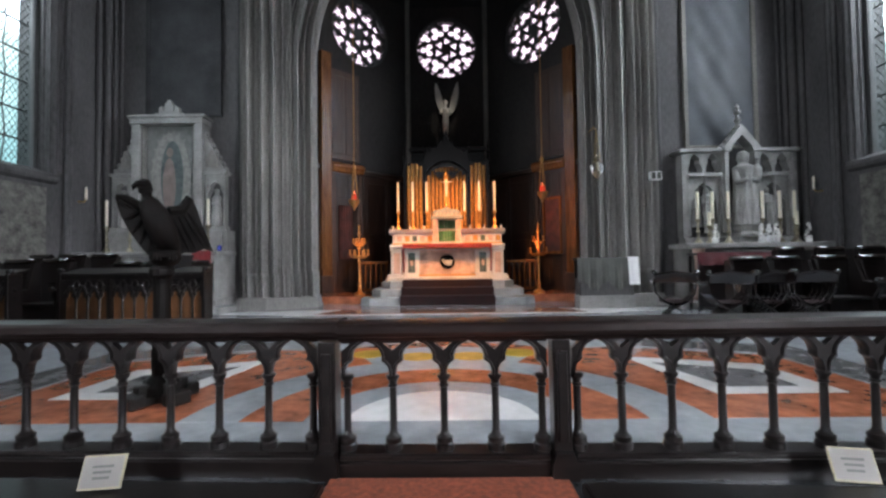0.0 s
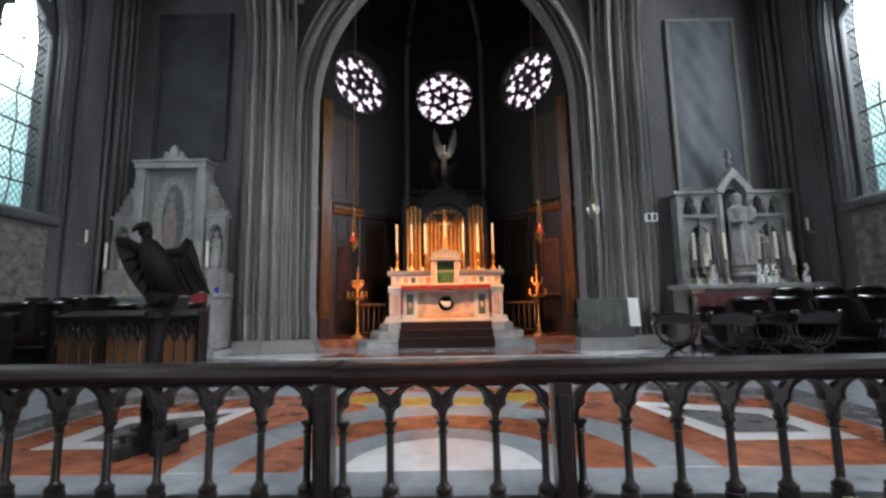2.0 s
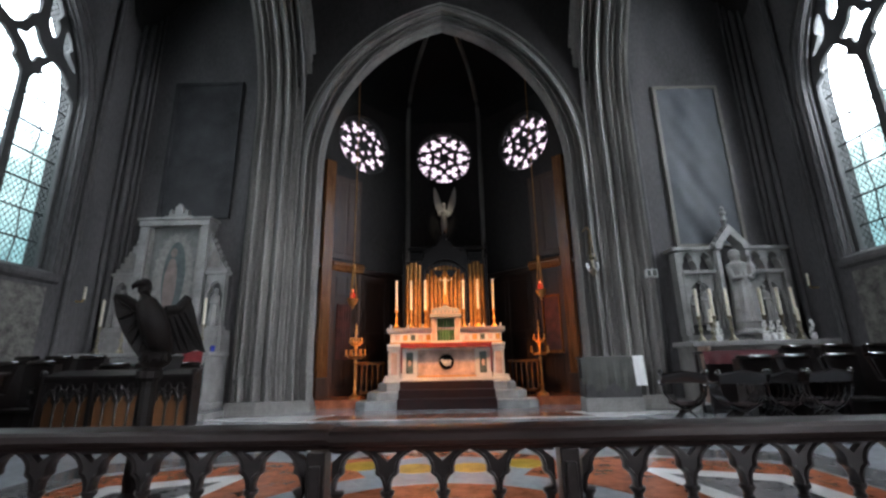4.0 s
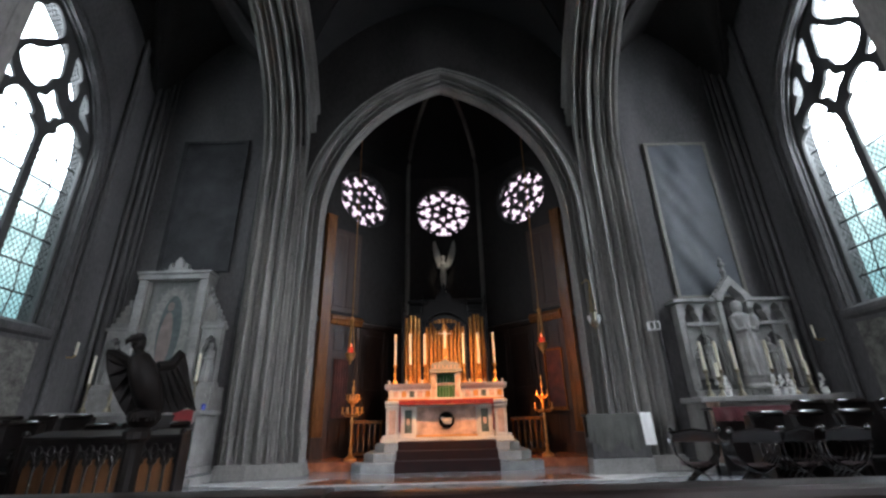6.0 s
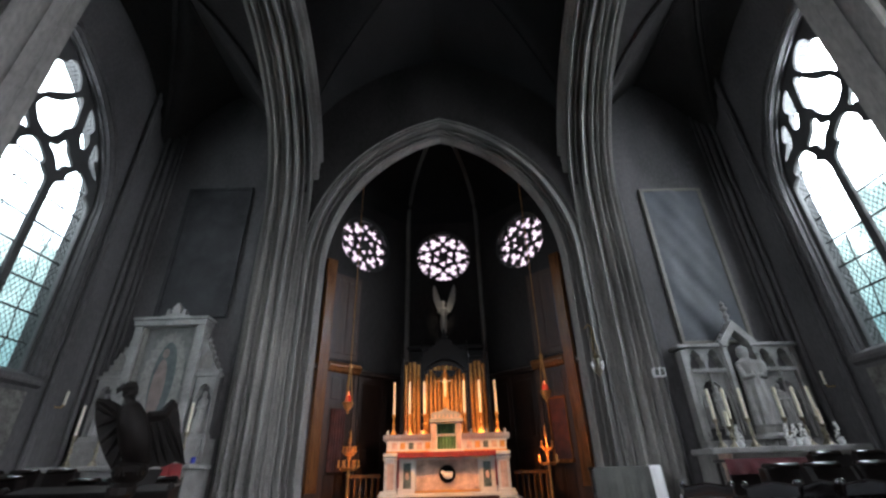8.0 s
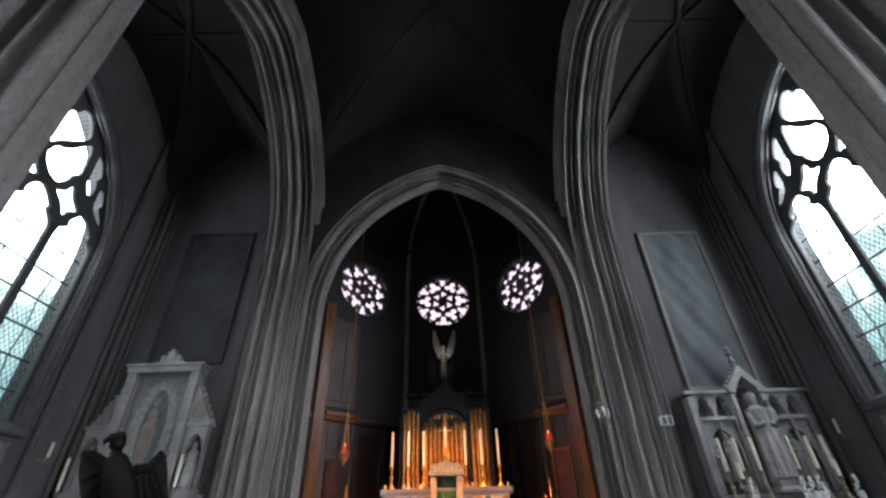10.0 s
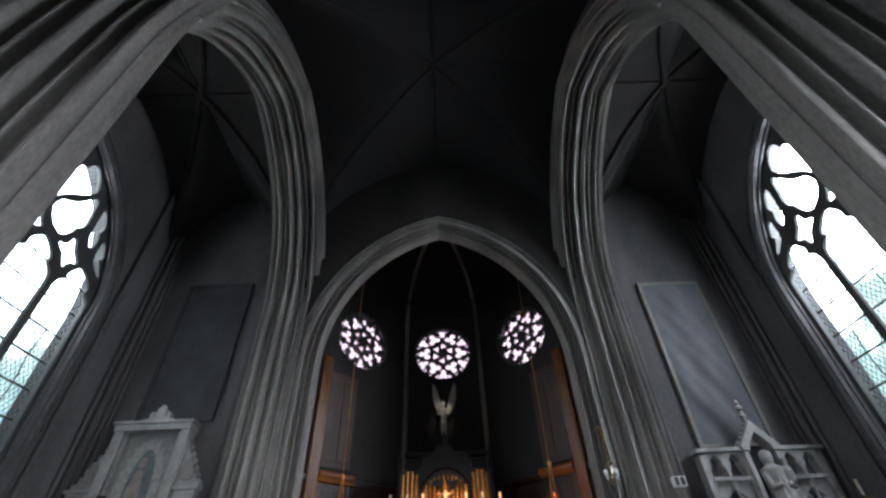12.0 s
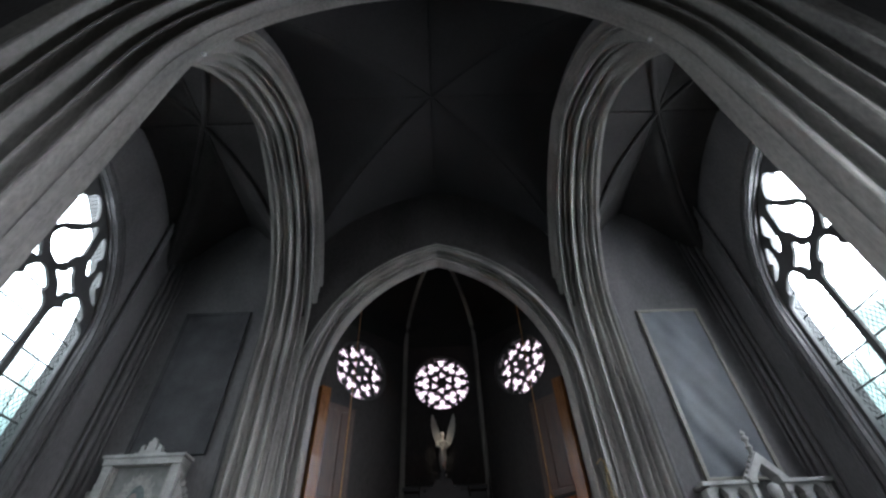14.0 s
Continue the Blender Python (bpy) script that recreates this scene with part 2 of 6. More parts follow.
def spline(pts, n=6):
    """A smooth curve through 2D points."""
    out = []
    P = [Vector(p) for p in pts]
    for i in range(len(P) - 1):
        a, b, c, d = P[max(i - 1, 0)], P[i], P[i + 1], P[min(i + 2, len(P) - 1)]
        for k in range(n):
            t = k / n
            out.append(0.5 * ((2 * b) + (c - a) * t + (2 * a - 5 * b + 4 * c - d) * t * t + (3 * b - a - 3 * c + d) * t ** 3))
    out.append(P[-1])
    return [tuple(p) for p in out]


def prism(bm, outline, d0, d1, place):
    """A flat polygon given depth."""
    a = [bm.verts.new(place(u, z, d0)) for u, z in outline]
    b = [bm.verts.new(place(u, z, d1)) for u, z in outline]
    n = len(a)
    bm.faces.new(a), bm.faces.new(b)
    for i in range(n):
        bm.faces.new((a[i], a[(i + 1) % n], b[(i + 1) % n], b[i]))


def arch_line(a, zs, apex, r=0.0, n=14, z0=None):
    """Half of a pointed arch, offset outwards by r: from the foot (if z0) up to the point at u = 0, on the +u side."""
    h = apex - zs
    R = (h * h + a * a) / (2 * a)
    c = a - R
    top = math.acos(max(-1, min(1, -c / (R + r)))) if R + r > -c else 0
    pts = [] if z0 is None else [(a + r, z0)]
    for i in range(n + 1):
        th = top * i / n
        pts.append((c + (R + r) * math.cos(th), zs + (R + r) * math.sin(th)))
    return pts


def rolls(p0, p1, n, amp, steps=9, sharp=0.75):
    """A moulding's section from p0 to p1: n round shafts with narrow grooves between them, every second one slimmer."""
    (r0, d0), (r1, d1) = p0, p1
    L = math.hypot(r1 - r0, d1 - d0)
    nr, nd = (d1 - d0) / L, -(r1 - r0) / L
    widths = [1.0 if i % 2 == 0 else 0.55 for i in range(n)]
    tot, acc, out = sum(widths), 0, []
    for i, w in enumerate(widths):
        for k in range(steps + (i == n - 1)):
            s = k / steps
            f = (acc + w * s) / tot
            hgt = amp * w * (1.75 * math.sin(math.pi * s) ** (sharp + 0.35) - 0.75)
            out.append((r0 + (r1 - r0) * f + nr * hgt, d0 + (d1 - d0) * f + nd * hgt))
        acc += w
    return out


def moulded_arch(bm, a, zs, apex, section, z0, place, n=18):
    """A moulding carried up both jambs and round a pointed arch."""
    for s in (1, -1):
        rows = []
        for r, d in section:
            rows.append([place(s * u, z, d) for u, z in arch_line(a, zs, apex, r, n, z0)])
        grid(bm, rows)


def arch_wall(bm, a, zs, apex, z0, u0, u1, top, d0, d1, place, sill=None, n=18):
    """A wall from u0 to u1, z0 to top, with a pointed opening round u = 0 (down to sill or to the floor)."""
    line = arch_line(a, zs, apex, 0, n)
    right = line
    curve = list(reversed(right))
    curve = [(-u, z) for u, z in right] + curve[1:]
    foot = z0 if sill is None else sill
    for d in (d0, d1):
        vr = [[bm.verts.new(place(u, z, d)) for u, z in curve], [bm.verts.new(place(u, top, d)) for u, z in curve]]
        for j in range(len(curve) - 1):
            bm.faces.new((vr[0][j], vr[0][j + 1], vr[1][j + 1], vr[1][j]))
        for (ua, ub) in ((u0, -a), (a, u1)):
            zz = [z0, zs, top] if sill is None else [z0, sill, zs, top]
            grid(bm, [[place(u, z, d) for u in (ua, ub)] for z in zz])
        if sill is not None:
            grid(bm, [[place(u, z, d) for u in (-a, a)] for z in (z0, sill)])
    jamb = [(-a, foot)] + curve + [(a, foot)]
    grid(bm, [[place(u, z, d) for u, z in jamb] for d in (d0, d1)])
    if sill is not None:
        grid(bm, [[place(u, sill, d) for u in (-a, a)] for d in (d0, d1)])
    for u in (u0, u1):
        grid(bm, [[place(u, z, d) for z in (z0, top)] for d in (d0, d1)])
    grid(bm, [[place(u, top, d) for u in (u0, u1)] for d in (d0, d1)])
    bmesh.ops.remove_doubles(bm, verts=bm.verts[:], dist=1e-4)


def wall_box(name, x0, x1, y0, y1, z0, z1, material, label=""):
    bm = B()
    box(bm, x0, x1, y0, y1, z0, z1)
    return tagged(part(name, bm, material), label, "wall" if "wall" in name else name.split("_")[0], kind="structure")


def closed_spline(pts, n=3):
    P = [Vector(p) for p in pts]
    k, out = len(P), []
    for i in range(k):
        a, b, c, d = P[i - 1], P[i], P[(i + 1) % k], P[(i + 2) % k]
        for j in range(n):
            t = j / n
            out.append(tuple(0.5 * ((2 * b) + (c - a) * t + (2 * a - 5 * b + 4 * c - d) * t * t + (3 * b - a - 3 * c + d) * t ** 3)))
    return out


def pierced_plate(bm, outer, holes, d0, d1, place, chamfer=0.03):
    """A flat plate with shaped openings right through it; the openings are splayed a little at both faces."""
    from mathutils import geometry
    verts, edges = [], []
    for loop in [outer] + holes:
        k = len(verts)
        verts += [Vector(p) for p in loop]
        edges += [(k + i, k + (i + 1) % len(loop)) for i in range(len(loop))]
    vs, es, fs = geometry.delaunay_2d_cdt(verts, edges, [], 1, 1e-5)[:3]

    def inside(p, loop):
        hit = False
        for (x0, y0), (x1, y1) in zip(loop, loop[1:] + loop[:1]):
            if (y0 > p.y) != (y1 > p.y) and p.x < x0 + (x1 - x0) * (p.y - y0) / (y1 - y0):
                hit = not hit
        return hit

    keep = []
    for f in fs:
        c = sum((vs[i] for i in f), Vector((0, 0))) / len(f)
        if inside(c, outer) and not any(inside(c, h) for h in holes):
            keep.append(f)
    fs = keep
    for d in (d0, d1):
        nv = [bm.verts.new(place(v.x, v.y, d)) for v in vs]
        for f in fs:
            bm.faces.new([nv[i] for i in f])
    for loop in holes:
        c = sum((Vector(p) for p in loop), Vector((0, 0))) / len(loop)
        inner = [tuple(Vector(p) + (c - Vector(p)).normalized() * chamfer) for p in loop]
        dm, dw = (d0 + d1) / 2, (d1 - d0) * 0.12
        grid(bm, [[place(u, z, d) for u, z in ring] for ring, d in ((loop, d0), (inner, dm - dw), (inner, dm + dw), (loop, d1))], close_u=True)
    grid(bm, [[place(u, z, d) for u, z in outer] for d in (d0, d1)], close_u=True)


def trefoil(cu, cz, r, turn, n=27):
    out = []
    for k in range(n):
        a = 2 * math.pi * k / n
        q = r * (0.30 + 0.70 * abs(math.cos(1.5 * (a - turn))) ** 0.8)
        out.append((cu + q * math.cos(a), cz + q * math.sin(a)))
    return out

# ---- the shell of the church ----
NEAR_Y, EAST_Y, SIDE_X, OUT_X = 2.55, 11.2, 4.7, 9.22


def at_y(y0):
    return lambda u, z, d: (u, y0 + d, z)


def at_x(x0, yc, s=1):
    return lambda u, z, d: (x0 + s * d, yc + u, z)


# floors
wall_box("floor_nave", -9, 9, -16, 1.5, -0.5, -0.30, M_fl_dark, "dark tiled nave floor")
wall_box("floor_step", -4.6, 4.6, 1.5, 2.66, -0.5, -0.125, M_fl_dark, "dark stone step before the communion rail")
wall_box("floor_sanctuary", -10.1, 10.1, 2.66, 16.8, -0.5, -0.0008, M_fl_grey, "polished blue-grey marble sanctuary floor")

def wide_apex(a, zs, apex, r):
    return arch_line(a, zs, apex, r, 18, 0)[-1][1]


# inner moulded arches with their clustered piers
sec_east = rolls((0.0, 0.42), (0.0, 0.12), 1, 0.05) + rolls((0.0, 0.12), (0.46, -0.17), 3, 0.15, 15, 1.6) + [(0.62, -0.17)]
bm = B()
moulded_arch(bm, 3.53, 6.5, 11.25, sec_east, 0.27, at_y(EAST_Y))
arch_piers = tagged(part("arch_chancel", bm, M_stone, smooth=True), "grey limestone moulded chancel arch on clustered piers", "arch", kind="structure")
bm = B()
arch_wall(bm, 4.09, 6.5, wide_apex(3.53, 6.5, 11.25, 0.56), 0, -5.2, 5.2, 15.2, -0.13, 0.40, at_y(EAST_Y))
tagged(part("wall_chancel_arch", bm, M_apse), "dark plaster wall over the chancel arch", "wall", kind="structure")

sec_near = rolls((0.26, 0.22), (0.02, 0.0), 4, 0.06, 9, 0.9) + rolls((0.02, 0.0), (0.95, -0.8), 5, 0.17, 13, 0.8) + [(1.2, -0.8)]
bm = B()
moulded_arch(bm, 3.62, 6.8, 10.48, sec_near, -0.3, at_y(NEAR_Y))
tagged(part("arch_crossing", bm, M_stone, smooth=True), "grey limestone moulded crossing arch over the rail", "arch", kind="structure")
bm = B()
arch_wall(bm, 4.72, 6.8, wide_apex(3.62, 6.8, 10.48, 1.10), -0.5, -10.1, 10.1, 15.2, -0.6, 0.2, at_y(NEAR_Y))
tagged(part("wall_crossing_arch", bm, M_plaster), "dull grey plaster wall beside the crossing arch", "wall", kind="structure")

for s, nm in ((-1, "north"), (1, "south")):
    # side arch to the chapel
    sec = sec_chapel = rolls((0.62, -0.86), (0.28, -0.74), 3, -0.08, 11, 0.9) + rolls((0.28, -0.72), (0.0, -0.1), 3, -0.18, 17, 1.5) + rolls((0.0, -0.1), (0.0, 0.5), 3, -0.15, 17, 1.5) + rolls((0.0, 0.5), (0.4, 0.75), 3, 0.08)
    bm = B()
    moulded_arch(bm, 3.9, 8.1, 13.0, sec, 0.27, at_x(s * SIDE_X, 7.05, s))
    tagged(part("arch_" + nm + "_chapel", bm, M_stone, smooth=True), "grey limestone moulded arch to the side chapel", "arch", kind="structure")
    bm = B()
    arch_wall(bm, 4.22, 8.1, wide_apex(3.9, 8.1, 13.0, 0.32), 0, -4.25, 4.35, 15.2, -0.5, 0.4, at_x(s * SIDE_X, 7.05, s))
    tagged(part("wall_" + nm + "_arcade", bm, M_plaster), "dull grey plaster wall over the chapel arch", "wall", kind="structure")
    # outer wall with the great window
    bm = B()
    arch_wall(bm, 2.72, 7.4, 11.46, 0, -4.4, 4.6, 15.2, 0.0, 0.75, at_x(s * OUT_X, 7.1, s), sill=3.3)
    tagged(part("wall_" + nm, bm, M_plaster), "dull grey plaster outer wall of the chapel", "wall", kind="structure")
    # moulded window surround and sill
    bm = B()
    sec = rolls((-0.02, 0.22), (0.02, 0.02), 2, 0.04) + rolls((0.02, 0.0), (0.3, -0.07), 2, 0.05)
    moulded_arch(bm, 2.72, 7.4, 11.46, sec, 3.3, at_x(s * OUT_X, 7.1, s))
    # the surround's shade against the bright window is put into its darker colour
    tagged(part("trim_window_" + nm, bm, M_plaster, smooth=True), "moulded stone window surround", "trim", kind="structure")
    bm = B()
    prism(bm, [(-0.13, 3.1), (-0.15, 3.17), (-0.12, 3.26), (0.3, 3.42), (0.3, 3.05), (-0.03, 3.05)], -2.85, 2.85, lambda u, z, d, s=s: (s * (OUT_X + u), 7.1 + d, z))
    tagged(part("window_sill_" + nm, bm, M_plaster), "sloping stone sill under the great window", "sill", kind="structure")
    # stencilled dado below the window
    bm = B()
    box(bm, *sorted((s * (OUT_X - 0.02), s * (OUT_X + 0.1))), 4.6, 9.75, 1.0, 2.95, 0)
    tagged(part("wall_dado_" + nm, bm, M_diaper), "stencilled plaster dado under the great window", "wall", kind="structure")
    # east wall of the chapel
    wall_box("wall_east_" + nm, *sorted((s * 5.0, s * 10.1)), 11.5, 12.1, 0, 15.2, M_plaster, "dull grey plaster east wall behind the side altar")
    # slim wall shafts in the corners
    bm = B()
    for x, y, r in ((9.08, 11.36, 0.10), (8.92, 11.42, 0.06), (9.14, 11.14, 0.06), (9.14, 10.30, 0.07), (9.10, 10.15, 0.05), (5.55, 11.4, 0.08), (8.78, 11.45, 0.04)):
        tube(bm, [(s * x, y, 0), (s * x, y, 13.0)], r, 10)
    tagged(part("trim_corner_shafts_" + nm, bm, M_plaster, smooth=True), "slim stone wall shafts in the chapel corner", "trim", kind="structure")

# taller bases at the foot of the pier shafts
def shaft_base(section, a, place, sides, z1):
    bm = B()
    for e in sides:
        rows = []
        for r, d in section:
            rows.append([place(e * (a + r - k), z, d - k) for z, k in ((0.27, 0.055), (z1 - 0.22, 0.05), (z1 - 0.16, 0.035), (z1 - 0.12, 0.045), (z1 - 0.04, 0.02), (z1, 0.0))])
        grid(bm, rows)
    tagged(part("trim_shaft_bases", bm, M_stone, smooth=True), "moulded stone bases of the pier shafts", "trim", kind="structure")


shaft_base(sec_east, 3.53, at_y(EAST_Y), (1, -1), 0.98)
for s in (-1, 1):
    shaft_base(sec_chapel, 3.9, at_x(s * SIDE_X, 7.05, s), (1,), 0.90)

# plinths of the clustered piers
for s in (-1, 1):
    bm = B()
    for grow, z0, z1 in ((0.09, 0, 0.10), (0.06, 0.10, 0.22), (0.03, 0.22, 0.29)):
        prism(bm, [(s * (3.48 - grow), 11.62), (s * (3.48 - grow), 11.25 - grow), (s * (3.92 - grow * 0.3), 10.88 - grow), (s * 4.5, 10.66 - grow), (s * (5.2 + grow), 10.66 - grow), (s * (5.3 + grow), 11.5)],
              z0, z1, lambda u, v, d: (u, v, d))
    tagged(part("trim_pier_plinth", bm, M_stone), "stepped stone plinth of the clustered pier", "trim", kind="structure")
    bm = B()
    box(bm, *sorted((s * 4.1, s * 5.25)), 11.06, 11.55, 0, 9, 0)
    tagged(part("trim_pier_core", bm, M_stone, smooth=True), "clustered limestone shafts of the pier", "trim", kind="structure")


def groin(name, x0, x1, y0, y1, zs, top, label, material, rib, n=36):
    """A pointed groin vault and its diagonal ribs."""
    cx, cy, hx, hy = (x0 + x1) / 2, (y0 + y1) / 2, (x1 - x0) / 2, (y1 - y0) / 2

    def prof(t, a):
        h = top - zs
        R = (h * h + a * a) / (2 * a)
        return zs + math.sqrt(max(0, R * R - (abs(t) * a + R - a) ** 2))

    bm = B()
    rows = []
    for i in range(n + 1):
        v = -1 + 2 * i / n
        rows.append([(cx + (-1 + 2 * j / n) * hx, cy + v * hy, max(prof(-1 + 2 * j / n, hx), prof(v, hy))) for j in range(n + 1)])
    grid(bm, rows)
    for s in (1, -1):
        pts = [(cx + t * hx, cy + s * t * hy, max(prof(t, hx), prof(t, hy)) - 0.05) for t in [-1 + 2 * i / 40 for i in range(41)]]
        tube(bm, pts, rib, 8)
    for pts in ([(cx + (-1 + 2 * i / 20) * hx, cy, top - 0.03) for i in range(21)], [(cx, cy + (-1 + 2 * i / 20) * hy, top - 0.03) for i in range(21)]):
        tube(bm, pts, rib * 0.6, 6)
    tagged(part(name, bm, material, smooth=True), label, "ceiling", kind="structure")


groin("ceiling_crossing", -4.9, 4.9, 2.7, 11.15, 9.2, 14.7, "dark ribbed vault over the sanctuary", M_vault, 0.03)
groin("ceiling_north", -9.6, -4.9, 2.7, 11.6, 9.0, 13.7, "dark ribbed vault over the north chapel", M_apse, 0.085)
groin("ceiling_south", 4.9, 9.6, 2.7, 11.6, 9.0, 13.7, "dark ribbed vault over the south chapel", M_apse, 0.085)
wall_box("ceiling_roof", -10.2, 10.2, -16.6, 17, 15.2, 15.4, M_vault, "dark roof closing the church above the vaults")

# small pale lamps on the crossing arch
for x, z in ((-3.44, 7.95), (3.43, 8.02)):
    t = tagged(new("arch_lamp"), "small pale globe lamp on the crossing arch", "lamp", "arch lamps")
    bm = B()
    bmesh.ops.create_icosphere(bm, subdivisions=2, radius=0.035, matrix=Matrix.Translation((x, 2.68, z)))
    part("globe", bm, M_cloth, t, smooth=True)
    bm = B()
    tube(bm, [(x, 2.68, z + 0.03), (x * 1.03, 2.68, z + 0.2)], 0.012, 6)
    part("bracket", bm, M_lead, t)

# nave behind the camera
for s in (-1, 1):
    bm = B()
    arch_wall(bm, 2.6, 7.0, 10.5, -0.5, -9.6, 9.0, 15.2, 0, 0.6, at_x(s * 7.0, -6.5, s), sill=3.3)
    tagged(part("wall_nave_%s" % ("north" if s < 0 else "south"), bm, M_plaster), "plain plaster nave wall with a pointed window", "wall", kind="structure")
wall_box("wall_west", -7.6, 7.6, -16.6, -16, -0.5, 15.2, M_plaster, "plain plaster west wall")

# apse of three sides
APSE = [(-4.2, 11.6), (-4.2, 12.95), (-1.45, 15.7), (1.45, 15.7), (4.2, 12.95), (4.2, 11.6)]
ROSE_R = 1.13


def rose_place(p, q, zc, s0=0.0):
    (xa, ya), (xb, yb) = p, q
    L = math.hypot(xb - xa, yb - ya)
    ex, ey = (xb - xa) / L, (yb - ya) / L
    mx, my = (xa + xb) / 2, (ya + yb) / 2
    return (lambda u, z, d: (mx + ex * u - ey * d, my + ey * u + ex * d, zc + z)), L


def hole_wall(bm, half, low, high, r, d0, d1, place, n=40):
    """A wall panel with a round hole."""
    angs = sorted([2 * math.pi * i / n for i in range(n)] + [math.atan2(z, u) % (2 * math.pi) for u in (-half, half) for z in (low, high)])
    inner, outer = [], []
    for a in angs:
        c, s = math.cos(a), math.sin(a)
        k = min(half / abs(c) if abs(c) > 1e-9 else 1e9, (high / s if s > 1e-9 else 1e9), (low / s if s < -1e-9 else 1e9))
        inner.append((r * c, r * s))
        outer.append((k * c, k * s))
    for d in (d0, d1):
        grid(bm, [[place(u, z, d) for u, z in ring] for ring in (inner, outer)], close_u=True)
    grid(bm, [[place(u, z, d) for u, z in inner] for d in (d0, d1)], close_u=True)
    grid(bm, [[place(u, z, d) for u, z in outer] for d in (d0, d1)], close_u=True)
    bmesh.ops.remove_doubles(bm, verts=bm.verts[:], dist=1e-4)


ROSES = []
for i in range(5):
    p, q = APSE[i], APSE[i + 1]
    bm = B()
    place, L = rose_place(p, q, 9.0 if i == 2 else 8.88)
    zc = 9.0 if i == 2 else 8.88
    if i in (1, 2, 3):
        hole_wall(bm, L / 2, -zc, 13.6 - zc, ROSE_R, 0.0, 0.5, place)
        ROSES.append((place, i))
    else:
        box(bm, *sorted((p[0], p[0] * 1.12)), p[1] if i == 0 else q[1], q[1] if i == 0 else p[1], 0, 13.6)
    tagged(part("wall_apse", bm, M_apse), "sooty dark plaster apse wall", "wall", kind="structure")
# ribs of the apse and its vault
bm = B()
tip = Vector((0, 12.2, 13.0))
for k in range(5):
    p, q = APSE[k], APSE[k + 1]
    rows = []
    for i in range(13):
        t = i / 12
        w, zz = math.cos(t * math.pi / 2) ** 0.8, 10.5 + (13.0 - 10.5) * math.sin(t * math.pi / 2)
        rows.append([(tip.x + (c[0] - tip.x) * w, tip.y + (c[1] - tip.y) * w, zz) for c in (p, q)])
    grid(bm, rows)
bmesh.ops.remove_doubles(bm, verts=bm.verts[:], dist=1e-4)
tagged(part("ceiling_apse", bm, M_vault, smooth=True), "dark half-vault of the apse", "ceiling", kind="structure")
for x, y in APSE[1:5]:
    bm = B()
    pts = [(x * 0.98, y - 0.05, 0.0), (x * 0.98, y - 0.05, 8.0)]
    for i in range(13):
        t = i / 12
        w = math.cos(t * math.pi / 2) ** 0.8
        pts.append((x * w * 0.98, tip.y + (y - 0.05 - tip.y) * w, 10.4 + 2.5 * math.sin(t * math.pi / 2)))
    tube(bm, pts, 0.085, 10)
    tagged(part("trim_apse_rib", bm, M_stone, smooth=True), "slender grey stone rib rising between the rose windows", "trim", kind="structure")

# ---- windows ----
def grown(loop, k):
    """A loop pushed outwards by k along its corners' normals."""
    n, out = len(loop), []
    area = sum(loop[i - 1][0] * loop[i][1] - loop[i][0] * loop[i - 1][1] for i in range(n))
    s = 1 if area > 0 else -1
    for i in range(n):
        a, b = Vector(loop[i - 1]), Vector(loop[(i + 1) % n])
        t = (b - a).normalized()
        out.append((loop[i][0] + s * t.y * k, loop[i][1] - s * t.x * k))
    return out


def light_head(v0, v1, zs, apex, n=8):
    c, a = (v0 + v1) / 2, (v1 - v0) / 2
    line = arch_line(a, zs, apex, 0, n)
    return [(c + u, z) for u, z in line] + [(c - u, z) for u, z in reversed(line)][1:]


def cusps(bm, v0, v1, zs, apex, place, d0, d1):
    """Small pointed lobes that make a light's head trefoiled."""
    c, a, h = (v0 + v1) / 2, (v1 - v0) / 2, apex - zs
    for s in (1, -1):
        prism(bm, [(c + s * a * 0.99, zs + h * 0.12), (c + s * a * 0.74, zs + h * 0.38), (c + s * a * 0.80, zs + h * 0.55)], d0, d1, place)
        prism(bm, [(c + s * a * 0.68, zs + h * 0.62), (c + s * a * 0.40, zs + h * 0.66), (c + s * a * 0.38, zs + h * 0.92)], d0, d1, place)


